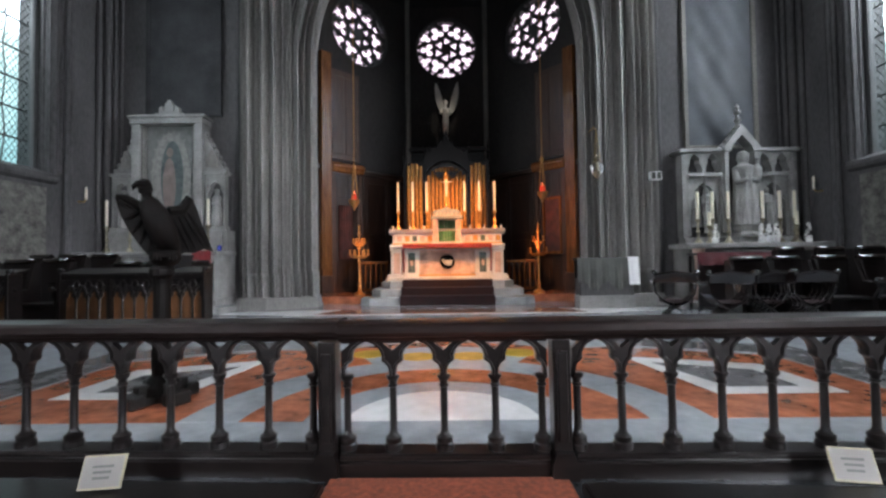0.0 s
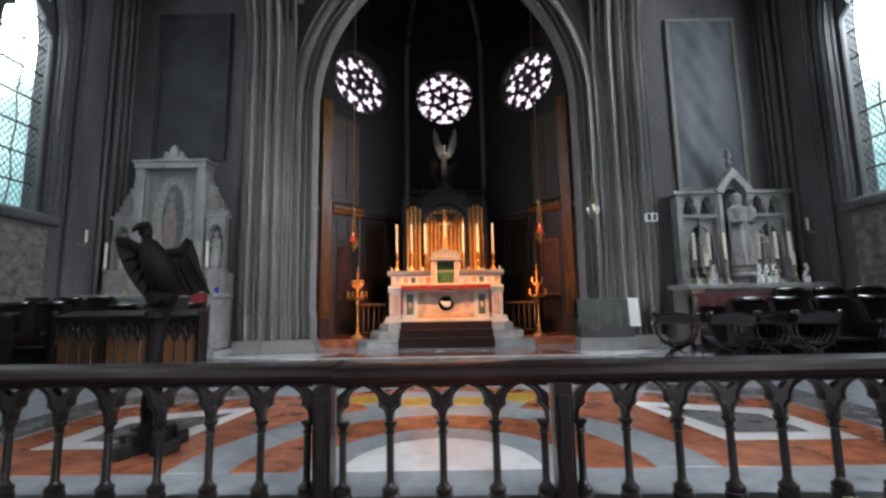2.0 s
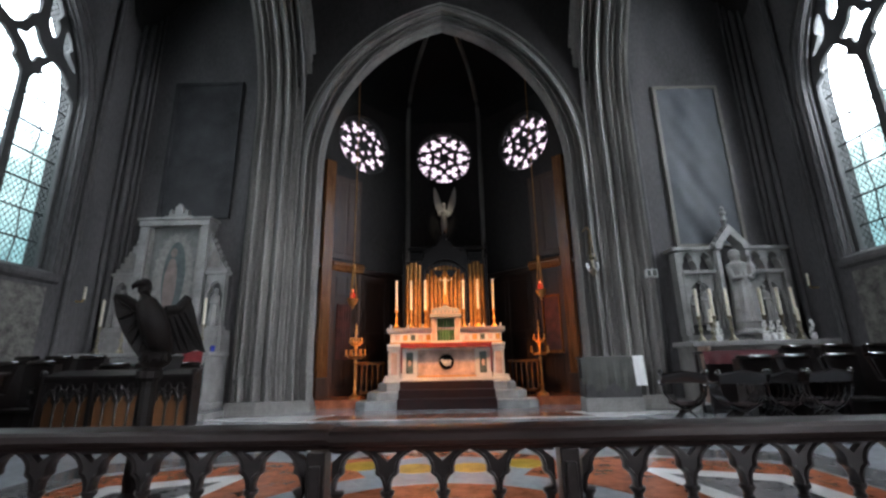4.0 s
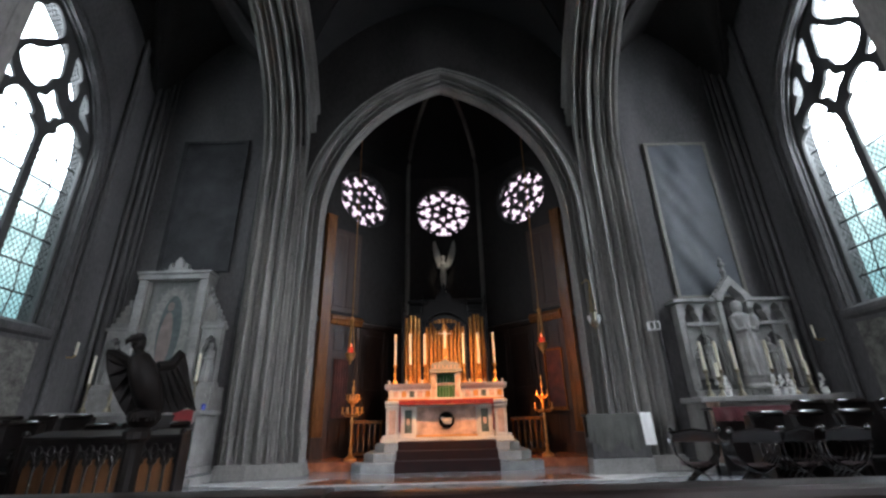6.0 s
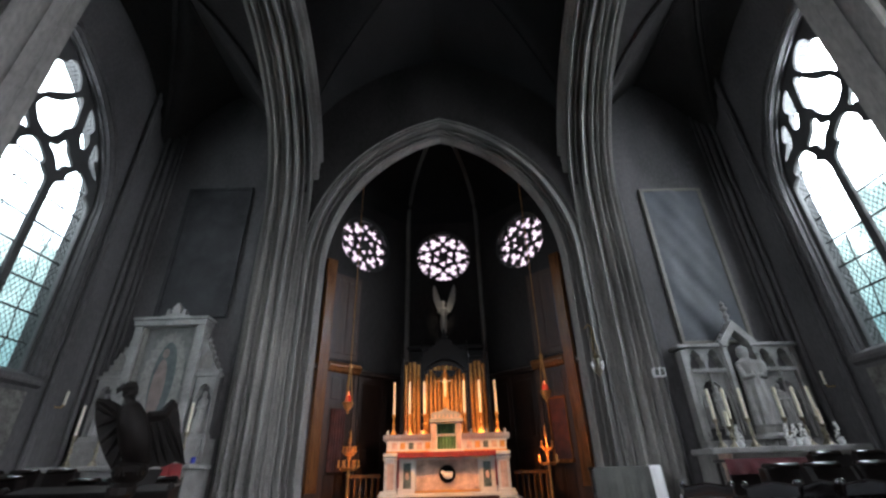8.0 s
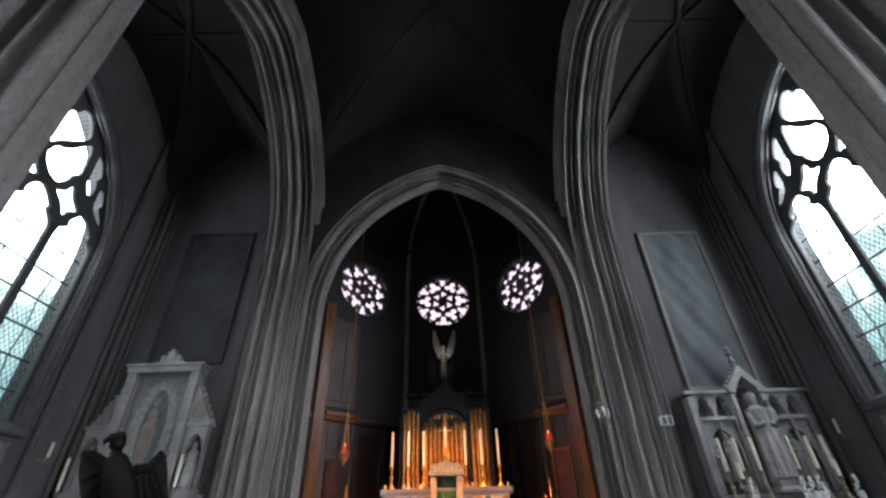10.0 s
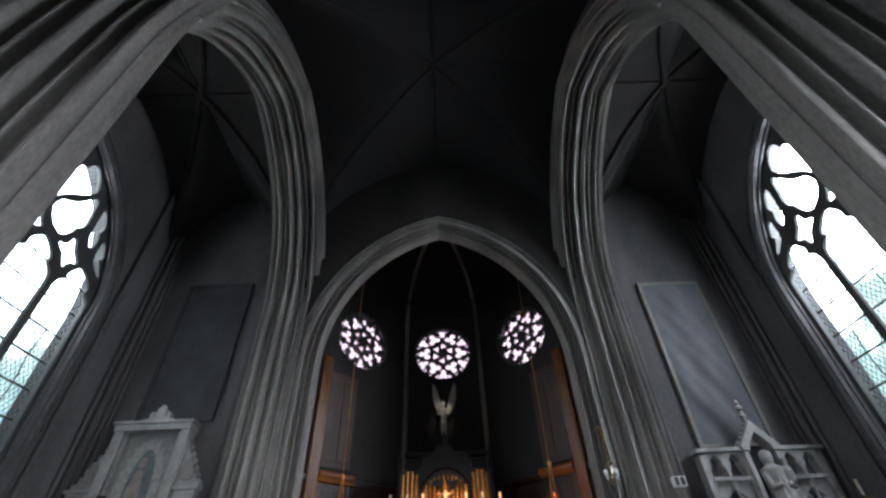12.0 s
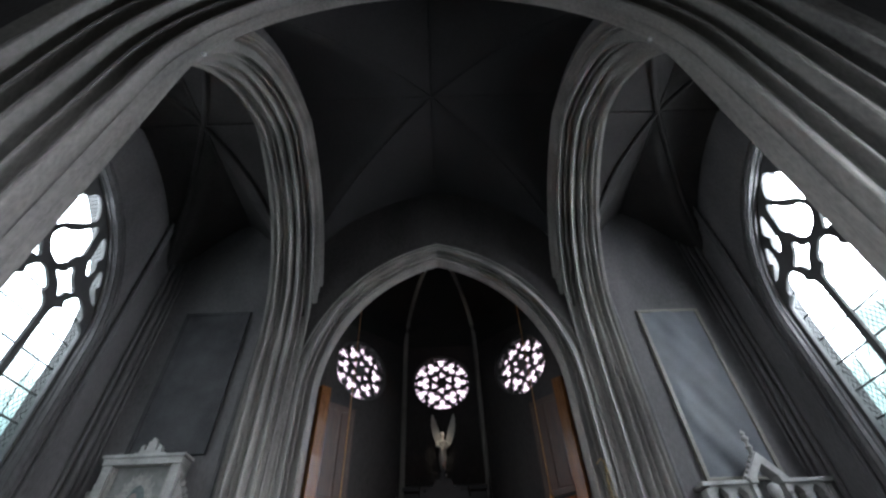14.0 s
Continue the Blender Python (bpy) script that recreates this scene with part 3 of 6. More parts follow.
for s, nm in ((-1, "north"), (1, "south")):
    win = tagged(new("window_" + nm), "tall pointed three-light window with flowing tracery and diamond leading", "window", kind="structure")
    place = at_x(s * (OUT_X + 0.31), 7.1, s)
    bm = B()
    half = arch_line(2.76, 7.4, 11.5, 0, 16, 3.25)
    outer = half + [(-u, z) for u, z in reversed(half)][1:]
    holes = []
    for m in (1, -1):
        for v0, w in ((0.10, 1.14), (1.46, 1.14)):
            head = [(v0 + w * a, z) for a, z in ((1.0, 7.45), (0.97, 7.74), (0.79, 7.92), (0.80, 8.08), (0.66, 8.27), (0.46, 8.40), (0.30, 8.28), (0.20, 8.08), (0.20, 7.90), (0.04, 7.74), (0.0, 7.45))]
            curve = spline(head, 3)
            holes.append([(m * u, z) for u, z in [(v0, 3.38), (v0 + w, 3.38)] + curve])
        for pts in ([(0.14, 9.42), (0.42, 9.74), (0.78, 10.07), (1.00, 10.40), (0.92, 10.72), (0.68, 10.98), (0.50, 10.90), (0.42, 10.72), (0.22, 10.55), (0.12, 9.95)],
                    [(0.30, 9.15), (0.44, 9.50), (0.62, 9.60), (0.90, 9.88), (1.18, 10.28), (1.27, 9.82), (1.30, 9.38), (1.14, 9.18), (1.05, 8.92), (0.80, 8.70), (0.46, 8.86)],
                    [(0.96, 8.54), (1.16, 8.62), (1.31, 8.92), (1.46, 8.66), (1.70, 8.42), (1.50, 8.30), (1.40, 8.06), (1.22, 8.32)],
                    [(1.55, 10.22), (1.83, 9.80), (1.76, 9.55), (1.84, 9.32), (1.78, 9.02), (1.62, 9.20), (1.56, 9.65)],
                    [(2.08, 9.44), (2.28, 9.08), (2.20, 8.90), (2.48, 8.52), (2.14, 8.74), (2.05, 9.02)],
                    [(0.07, 8.95), (0.22, 8.72), (0.36, 8.50), (0.18, 8.44), (0.07, 8.30)]):
            holes.append([(m * u, z) for u, z in closed_spline(pts)])
    holes.append(closed_spline([(0.0, 11.32), (0.16, 11.10), (0.13, 10.92), (0.0, 10.82), (-0.13, 10.92), (-0.16, 11.10)]))
    holes = [grown(h, 0.025) for h in holes]
    pierced_plate(bm, outer, holes, -0.04, 0.06, place, 0.015)
    part("tracery", bm, M_tracery, win, "flowing stone tracery in a silhouette-dark tone")
    bm = B()
    grid(bm, [[place(u, z, 0.085) for u in (-2.7, 2.7)] for z in (3.2, 11.5)])
    g = part("pane", bm, M_glass, win, "pale greenish leaded glass")
    g.visible_shadow = False
    # lead diamonds and iron saddle bars
    bm = B()
    step = 0.128
    for k in range(-60, 62):
        for sl in (1.45, -1.45):
            u0 = k * step
            pts = []
            za, zb = 3.3, 11.4
            ua, ub = u0 - (za - 7.3) / sl, u0 - (zb - 7.3) / sl
            t0, t1 = 0.0, 1.0
            du = ub - ua
            lo, hi = sorted(((-2.6 - ua) / du, (2.6 - ua) / du))
            t0, t1 = max(t0, lo), min(t1, hi)
            if t1 - t0 < 0.01:
                continue
            a = Vector((ua + du * t0, za + (zb - za) * t0))
            b = Vector((ua + du * t1, za + (zb - za) * t1))
            n = Vector((-(b - a).y, (b - a).x)).normalized() * 0.0075
            bm.faces.new([bm.verts.new(place(*c, 0.075)) for c in (a + n, b + n, b - n, a - n)])
    part("lead_lattice", bm, M_lead, win, "fine diamond lead lattice")
    bm = B()
    for k in range(9):
        z = 4.0 + 0.665 * k
        if z < 8.4:
            bar(bm, [(-2.55, z), (2.55, z)], 0.044, 0.03, 0.07, place)
    for u in (-2.03, -0.66, 0.66, 2.03):
        bar(bm, [(u + 0.03 * math.sin(z * 5), z) for z in [3.3 + 0.25 * i for i in range(20)]], 0.03, 0.045, 0.07, place)
    part("saddle_bars", bm, M_lead, win, "iron saddle bars across the lights")
    bm = B()
    grid(bm, [[(s * 10.9, y, z) for y in (3.2, 12.5)] for z in (1.5, 14)])
    tagged(part("backdrop_" + nm, bm, M_day if s < 0 else M_daysouth), "bright overcast daylight outside", "backdrop", kind="structure")

for place, i in ROSES:
    win = tagged(new("window_rose"), "round rose window of trefoil openings in dark stone", "window", kind="structure")
    bm = B()
    # a plate pierced by a rosette of lobed openings
    D0, D1 = 0.12, 0.3
    for rr, w in ((ROSE_R - 0.02, 0.12), ):
        bar(bm, [(rr * math.cos(a), rr * math.sin(a)) for a in [2 * math.pi * k / 48 for k in range(49)]], w, D0 - 0.03, D1, place)
    part("rim", bm, M_tracery, win)
    bm = B()
    R = ROSE_R
    holes = []
    for k in range(6):
        a = k * math.pi / 3
        t3 = a + 0.42
        holes.append([(0.275 * R * math.cos(t3) + 0.155 * R * math.cos(t3 + 0.5 + q * 2.0944), 0.275 * R * math.sin(t3) + 0.155 * R * math.sin(t3 + 0.5 + q * 2.0944)) for q in range(3)])
        holes.append(trefoil(0.61 * R * math.cos(a), 0.61 * R * math.sin(a), 0.238 * R, a))
        b = a + math.pi / 6
        holes.append(trefoil(0.80 * R * math.cos(b), 0.80 * R * math.sin(b), 0.215 * R, b + math.pi))
        for e in (-0.235, 0.235):
            c = b + e
            holes.append([(0.875 * R * math.cos(c) + 0.075 * R * math.cos(q * math.pi / 4), 0.875 * R * math.sin(c) + 0.075 * R * math.sin(q * math.pi / 4)) for q in range(8)])
        holes.append([(0.91 * R * math.cos(a) + 0.038 * R * math.cos(q * math.pi / 3), 0.91 * R * math.sin(a) + 0.055 * R * math.sin(q * math.pi / 3)) for q in range(6)])
    pierced_plate(bm, [(R * 1.03 * math.cos(2 * math.pi * k / 40), R * 1.03 * math.sin(2 * math.pi * k / 40)) for k in range(40)], holes, D0, D1 - 0.06, place, 0.012)
    part("tracery", bm, M_tracery, win, "dark stone tracery of cusped trefoils")
    bm = B()
    grid(bm, [[place(u, z, 0.27) for u in (-1.14, 1.14)] for z in (-1.14, 1.14)])
    part("pane", bm, M_roseglass, win, "pale mauve glass").visible_shadow = False
bm = B()
grid(bm, [[(x, 19.5 - abs(x) * 0.25, z) for x in (-9, 0, 9)] for z in (5, 13)])
tagged(part("backdrop_east", bm, M_dayeast), "bright overcast daylight outside the apse", "backdrop", kind="structure")

# ---- inlaid marble floor ----
floor_inlay = thing("inlaid_pavement", (0, 3.12, 0), "inlaid marble pavement with half rings of orange, grey and white", "floor inlay", kind="structure")


def ring_piece(r0, r1, a0, a1, cx, cy, z, n=8, th=0.006):
    bm = B()
    outline = [(cx + r0 * math.cos(a0 + (a1 - a0) * i / n), cy + r0 * math.sin(a0 + (a1 - a0) * i / n)) for i in range(n + 1)] if r0 > 0 else [(cx, cy)]
    outline += [(cx + r1 * math.cos(a1 - (a1 - a0) * i / n), cy + r1 * math.sin(a1 - (a1 - a0) * i / n)) for i in range(n + 1)]
    prism(bm, outline, z - th, z, lambda u, v, d: (u, v, d))
    return bm


FC = (-0.06, 3.12)
M_fl_dove = mat("dove_grey_floor_marble", (0.20, 0.20, 0.20), 0.14, var=0.3, scale=4, fine=14, bump=0.02)
part("marble_disc", ring_piece(0, 0.70, 0, math.pi, *FC, 0.002, 24), M_fl_white, floor_inlay, "white veined marble half disc")
for r0, r1, m, k in ((0.70, 0.99, M_fl_grey, 5), (1.0, 1.47, M_fl_orange, 6), (1.48, 1.90, M_fl_grey, 6)):
    for i in range(k):
        g = 0.002 / r1
        part("marble_piece", ring_piece(r0 + 0.003, r1 - 0.003, math.pi * i / k + g, math.pi * (i + 1) / k - g, *FC, 0.002 + 0.0004 * (i % 2)), m, floor_inlay)
for x, y, m in ((-0.92, 5.36, M_fl_yellow), (-0.31, 5.2, M_fl_yellow), (0.31, 5.2, M_fl_yellow), (0.92, 5.36, M_fl_yellow)):
    part("marble_piece", ring_piece(0, 0.22, 0, math.pi * 2, x - 0.08, y, 0.0065, 20), m, floor_inlay, "ochre marble roundel")


def flat(name, pts, material, z=0.002):
    bm = B()
    prism(bm, pts, z - 0.006, z, lambda u, v, d: (u, v, d))
    return part(name, bm, material, floor_inlay)


for s in (-1, 1):
    cx = -0.06
    q = lambda pts: [(cx + s * x, y) for x, y in pts]
    arc = [(1.92 * math.cos(radians(a)), 3.12 + 1.92 * math.sin(radians(a))) for a in range(0, 66, 5)]
    flat("marble_band", q(arc + [(0.95, 5.12), (1.30, 5.52), (2.15, 5.66), (3.75, 5.05), (3.75, 3.12)]), M_fl_orange, 0.003)
    A, Bq, C, D = (2.28, 3.66), (3.36, 3.66), (3.32, 4.66), (2.06, 5.08)
    a, b, c, d = (2.48, 3.85), (3.10, 3.85), (3.10, 4.44), (2.24, 4.80)
    for k, (p0, p1, p2, p3) in enumerate(((A, Bq, b, a), (Bq, C, c, b), (C, D, d, c), (D, A, a, d))):
        flat("marble_border", q([p0, p1, p2, p3]), M_fl_white, 0.0052 + 0.0004 * k)
    flat("marble_panel", q([a, b, c, d]), M_fl_dove, 0.0050)
    flat("marble_band", q([(3.80, 3.12), (4.35, 3.12), (4.35, 5.6), (2.3, 6.3), (2.2, 5.8), (3.80, 5.2)]), M_fl_dove, 0.003)
bm = B()
prism(bm, [(0.95 * math.cos(radians(a)) * 1.3, 4.62 + 1.2 * math.sin(radians(a))) for a in range(35, 146, 10)] + [(1.55 * math.cos(radians(a)) * 1.1, 4.75 + 1.35 * math.sin(radians(a))) for a in range(140, 39, -10)], -0.004, 0.0045, lambda u, v, d: (u - 0.06, v, d))
part("marble_band", bm, M_fl_orange, floor_inlay)
for i, (y0, y1, m) in enumerate(((6.9, 7.15, M_fl_white), (7.2, 8.3, M_fl_grey), (8.35, 8.6, M_fl_white), (9.3, 9.5, M_fl_white), (9.6, 10.3, M_fl_orange))):
    for k in range(6):
        flat("marble_slab", [(-3.6 + 1.2 * k + 0.004, y0), (-2.4 + 1.2 * k - 0.004, y0), (-2.4 + 1.2 * k - 0.004, y1), (-3.6 + 1.2 * k + 0.004, y1)], m, 0.002)
for s in (-1, 1):
    flat("marble_border", [(s * 2.6, 10.4), (s * 3.1, 9.4), (s * 5.6, 9.9), (s * 5.4, 10.1)], M_fl_white, 0.003)

# ---- communion rail ----
RAILM = pose(-0.04, 2.625, 0, 0, -0.35, -1.2)
RAILM_NORTH = pose(-0.04, 2.625, 0.008, 0, 0.1, -1.2)


def rail_section(name, label, bays, u0, at, h0=0.0, h1=0.0, SP=0.300):
    """A run of open pointed arches between a moulded handrail and a base rail, from u0 on."""
    t = new(name)
    tagged(t, label, "rail", "communion rail")
    W = SP * bays
    place = lambda u, z, d: (u, d, z)
    bm = B()
    prof = [(-0.12, 0.700), (-0.135, 0.725), (-0.135, 0.758), (-0.115, 0.776), (-0.05, 0.783), (0.05, 0.783), (0.115, 0.776), (0.135, 0.758), (0.135, 0.725), (0.12, 0.700), (0.09, 0.692), (0.075, 0.668), (-0.075, 0.668), (-0.09, 0.692)]
    grid(bm, [[(u, d, z) for d, z in prof] for u in (-h0, W * 0.5, W + h1)], close_u=True)
    for u in (-h0, W + h1):
        bm.faces.new([bm.verts.new((u, d, z)) for d, z in prof])
    part("handrail", bm, M_oakrail, t, "polished dark oak handrail")
    bm = B()
    prof = [(-0.085, -0.16), (-0.085, -0.045), (-0.07, -0.03), (-0.085, -0.018), (-0.085, 0.0), (-0.07, 0.012), (0.07, 0.012), (0.085, 0.0), (0.085, -0.16)]
    grid(bm, [[(u, d, z) for d, z in prof] for u in (0.0, W)], close_u=True)
    for u in (0.0, W):
        bm.faces.new([bm.verts.new((u, d, z)) for d, z in prof])
    part("base_rail", bm, M_oak, t)
    col = [(0.055, 0.0), (0.055, 0.035), (0.046, 0.045), (0.050, 0.055), (0.050, 0.075), (0.036, 0.085), (0.026, 0.100), (0.0225, 0.115), (0.0215, 0.37), (0.03, 0.376), (0.03, 0.386), (0.023, 0.392), (0.026, 0.41), (0.037, 0.422), (0.040, 0.43), (0.040, 0.442), (0.03, 0.446)]
    cm = B()
    lathe(cm, col, segs=12)
    cme = None
    for i in range(bays + 1):
        u = min(max(i * SP, 0.03), W - 0.03)
        if cme is None:
            ob = part("baluster", cm, M_oak, t, smooth=True)
            cme = ob.data
        else:
            ob = new("baluster", cme)
            ob.parent = t
        ob.location = (u, 0, 0.012)
    am = None
    for i in range(bays):
        if am is None:
            bm = B()
            h = SP / 2
            side = spline([(0.87 * h, 0.44), (0.86 * h, 0.485), (0.76 * h, 0.522), (0.60 * h, 0.540)], 4) + spline([(0.575 * h, 0.546), (0.585 * h, 0.575), (0.48 * h, 0.612), (0.25 * h, 0.642), (0.0, 0.660)], 4)
            curve = side + [(-u, z) for u, z in reversed(side)][1:]
            frame_line = [(-h, 0.44), (-h, 0.602), (-0.64 * h, 0.648), (-h, 0.648), (-h, 0.668)]
            prism(bm, frame_line + [(-u, z) for u, z in reversed(frame_line)] + curve, -0.022, 0.022, place)
            for e in (1, -1):
                bar(bm, [(e * (u + 0.010), z + 0.004) for u, z in side], 0.024, -0.038, 0.038, place)
            ob = part("arch", bm, M_oak, t)
            am = ob.data
        else:
            ob = new("arch", am)
            ob.parent = t
        ob.location = (SP * (i + 0.5), 0, 0)
    t.matrix_world = at @ Matrix.Translation((u0, 0, 0))
    return t


rail_section("communion_rail", "dark carved oak communion rail with open pointed arches", 9, -0.765 - 9 * 0.3055, RAILM_NORTH, 0, 0.148, 0.3055)
rail_section("communion_rail", "dark carved oak communion rail with open pointed arches", 9, 0.762, RAILM, 0.148, 0, 0.291)
rail_section("rail_gate", "closed oak gate of four pointed arches in the rail", 4, -0.614, RAILM, SP=0.307)
for u in (-0.69, 0.69):
    t = new("gate_post")
    tagged(t, "square dark oak gate post with a buttressed foot", "post", "gate posts")
    bm = B()
    box(bm, -0.052, 0.052, -0.075, 0.06, -0.02, 0.665, 0.008)
    part("shaft", bm, M_oak, t)
    bm = B()
    prism(bm, [(-0.075, -0.125), (0.075, -0.125), (0.075, -0.03), (0.055, 0.01), (0.05, 0.03), (-0.05, 0.03), (-0.055, 0.01), (-0.075, -0.03)], -0.125, 0.1, lambda a, z, d: (a, d, z))
    part("foot", bm, M_oak, t)
    bm = B()
    box(bm, -0.03, 0.03, -0.095, -0.072, 0.08, 0.6, 0.008)
    part("buttress", bm, M_oak, t)
    t.matrix_world = RAILM @ Matrix.Translation((u, 0, 0))

# carpet runner on the step, and the long kneeling steps
bm = B()
rows = []
random.seed(5)
for i in range(9):
    rows.append([(-0.70 + 1.36 * j / 10, 1.6 + 0.92 * i / 8, -0.108 + 0.002 * random.random()) for j in range(11)])
grid(bm, rows)
grid(bm, [[(-0.70, 1.6, z), (-0.70, 2.52, z), (0.66, 2.52, z), (0.66, 1.6, z)] for z in (-0.125, -0.109)], close_u=True)
tagged(part("carpet_runner", bm, M_carpet), "orange-brown woven carpet runner on the step", "carpet")


for s in (-1, 1):
    bm = B()
    prism(bm, [(s * 0.72, 1.62), (s * 0.70, 2.38), (s * 3.5, 2.38 - s * 0.13), (s * 3.5, 1.62)], -0.125, -0.06, lambda u, v, d: (u, v, d))
    bmesh.ops.bevel(bm, geom=[e for e in bm.edges if all(v.co.z > -0.1 for v in e.verts)], offset=0.012, segments=2, affect="EDGES")
    tagged(part("kneeling_board", bm, M_oak), "long dark oak kneeling board before the rail", "kneeler", "kneeling boards")


M_signframe = mat("dull_brass", (0.34, 0.30, 0.19), 0.45, metal=0.3, var=0.2, scale=12, fine=60)


def info_sign(x, y, turn, label):
    t = new("info_sign")
    tagged(t, label, "sign", "printed signs")
    bm = B()
    box(bm, -0.13, 0.13, -0.006, 0.006, 0, 0.205, 0.003)
    part("frame", bm, M_signframe, t, "thin brass sign frame")
    bm = B()
    box(bm, -0.12, 0.12, -0.009, -0.006, 0.010, 0.195)
    part("card", bm, M_paper, t, "cream printed card")
    for k, w in enumerate((0.13, 0.11, 0.10)):
        bm = B()
        box(bm, -w / 2, w / 2, -0.0105, -0.009, 0.128 - 0.034 * k, 0.143 - 0.034 * k)
        part("text_line", bm, M_ink, t)
    bm = B()
    prism(bm, [(0.006, 0.0), (0.075, 0.0), (0.006, 0.16)], -0.02, 0.02, lambda u, z, d: (d, u, z))
    part("strut", bm, M_oak, t)
    t.matrix_world = pose(x - 0.012, y, -0.046, -24, 0, turn) @ Matrix.Scale(0.82, 4)


info_sign(-1.85, 2.29, 8, "small framed printed sign propped before the rail")
info_sign(2.12, 2.31, -10, "small framed printed sign propped before the rail")

# ---- eagle lectern ----
M_foot = mat("worn_dark_bronze", (0.012, 0.010, 0.009), 0.5, var=0.4, scale=9, fine=70, bump=0.3, spec=0.25)
lect = thing("eagle_lectern", (-2.42, 3.62, 0), "dark bronze eagle lectern with spread wings", "lectern", turn=0)
LX, LY = -2.42, 3.62


def L(x, y, z):
    c, n = 0.829, 0.559
    x *= 0.80
    return (LX + c * x - n * y, LY + n * x + c * y, z)


for k in range(2):
    a = math.pi / 4 + k * math.pi / 2
    m = Matrix.Translation((LX, LY, 0)) @ Matrix.Rotation(a + 0.3, 4, "Z")
    bm = B()
    box(bm, -0.26, 0.26, -0.06, 0.06, 0.004 * k, 0.07 + 0.004 * k, 0.012, m)
    beam = part("foot_beam", bm, M_foot, lect, "heavy crossed foot beam")
    for e in (-1, 1):
        bm = B()
        box(bm, e * 0.22 - 0.06, e * 0.22 + 0.06, -0.09, 0.09, 0.0, 0.11, 0.02, m)
        part("foot_pad", bm, M_foot, beam)
        bm = B()
        box(bm, e * 0.15 - 0.05, e * 0.15 + 0.05, -0.055, 0.055, 0.07, 0.17, 0.02, m)
        part("foot_block", bm, M_foot, beam)
bm = B()
lathe(bm, [(0.15, 0.07), (0.15, 0.14), (0.11, 0.18), (0.07, 0.22), (0.078, 0.30), (0.066, 0.60), (0.085, 0.62), (0.085, 0.66), (0.066, 0.68), (0.064, 0.98), (0.07, 1.02), (0.095, 1.05), (0.095, 1.10), (0.07, 1.13)], L(0, 0, 0), 12, turn=0.4)
part("column", bm, M_bronze, lect, smooth=False)
bm = B()
lathe(bm, [(0.03, 1.11), (0.095, 1.15), (0.12, 1.20), (0.10, 1.25), (0.03, 1.28)], L(0.03, 0, 0), 14)
part("globe", bm, M_bronze, lect, "bronze globe under the claws", smooth=True)
# body leaning back to the right, breast towards the nave
bm = B()
tube(bm, [L(0.10, 0.06, 1.18), L(0.07, 0.02, 1.28), L(0.0, -0.05, 1.42), L(-0.07, -0.07, 1.56), L(-0.12, -0.05, 1.66), L(-0.145, -0.05, 1.74), L(-0.155, -0.055, 1.80), L(-0.155, -0.055, 1.84)],
     [0.05, 0.085, 0.105, 0.10, 0.07, 0.052, 0.052, 0.03], 14)
part("body", bm, M_bronze, lect, smooth=True)
bm = B()
tube(bm, [L(-0.15, -0.07, 1.795), L(-0.215, -0.10, 1.79), L(-0.245, -0.11, 1.765), L(-0.25, -0.11, 1.735)], [0.045, 0.03, 0.02, 0.006], 8)
part("beak", bm, M_bronze, lect, "hooked beak", smooth=True)
for sgn, pts, tips in ((-1, [(-0.02, 1.60), (-0.14, 1.575), (-0.25, 1.60), (-0.33, 1.70), (-0.40, 1.735), (-0.415, 1.70), (-0.37, 1.56), (-0.29, 1.42), (-0.20, 1.30), (-0.12, 1.215), (-0.02, 1.26)], ((-0.39, 1.66), (-0.34, 1.52), (-0.27, 1.40), (-0.20, 1.31), (-0.13, 1.23))),
                       (1, [(0.0, 1.58), (0.10, 1.60), (0.19, 1.655), (0.245, 1.725), (0.285, 1.725), (0.34, 1.62), (0.39, 1.48), (0.45, 1.36), (0.50, 1.25), (0.40, 1.275), (0.30, 1.235), (0.22, 1.24), (0.10, 1.20), (0.0, 1.24)], ((0.46, 1.29), (0.40, 1.30), (0.33, 1.26), (0.26, 1.25), (0.18, 1.24)))):
    back = lambda u: 0.05 + abs(u) * 0.30
    bm = B()
    prism(bm, pts, -0.02, 0.02, lambda u, z, d: L(u, back(u) + d, z))
    w = part("wing", bm, M_bronze, lect, "spread dark wing")
    for k, (tx, tz) in enumerate(tips):
        bm = B()
        rx, rz = sgn * (0.24 - 0.045 * k), 1.60 - 0.02 * k
        tube(bm, [L(rx, back(rx) - 0.022, rz), L((rx + tx) / 2, back((rx + tx) / 2) - 0.03, (rz + tz) / 2), L(tx, back(tx) - 0.022, tz)], [0.010, 0.022, 0.008], 6)
        part("feather", bm, M_bronze, w, smooth=True)
    bm = B()
    tube(bm, [L(sgn * 0.06, 0.05, 1.60), L(sgn * 0.18, 0.08, 1.62), L(pts[3][0], back(pts[3][0]) - 0.01, pts[3][1]), L(pts[4][0], back(pts[4][0]), pts[4][1] - 0.02)], [0.04, 0.045, 0.035, 0.02], 8)
    part("shoulder", bm, M_bronze, w, smooth=True)
bm = B()
prism(bm, [(0.06, 1.22), (0.30, 1.22), (0.26, 1.12), (0.12, 1.10)], 0.05, 0.09, lambda u, z, d: L(u, d, z))
part("tail", bm, M_bronze, lect)
for e in (-0.05, 0.09):
    bm = B()
    for k in range(3):
        tube(bm, [L(e, 0, 1.25), L(e + (k - 1) * 0.03, -0.09, 1.22), L(e + (k - 1) * 0.035, -0.12, 1.17)], [0.025, 0.016, 0.008], 6)
    part("claw", bm, M_bronze, lect, "gripping claw")

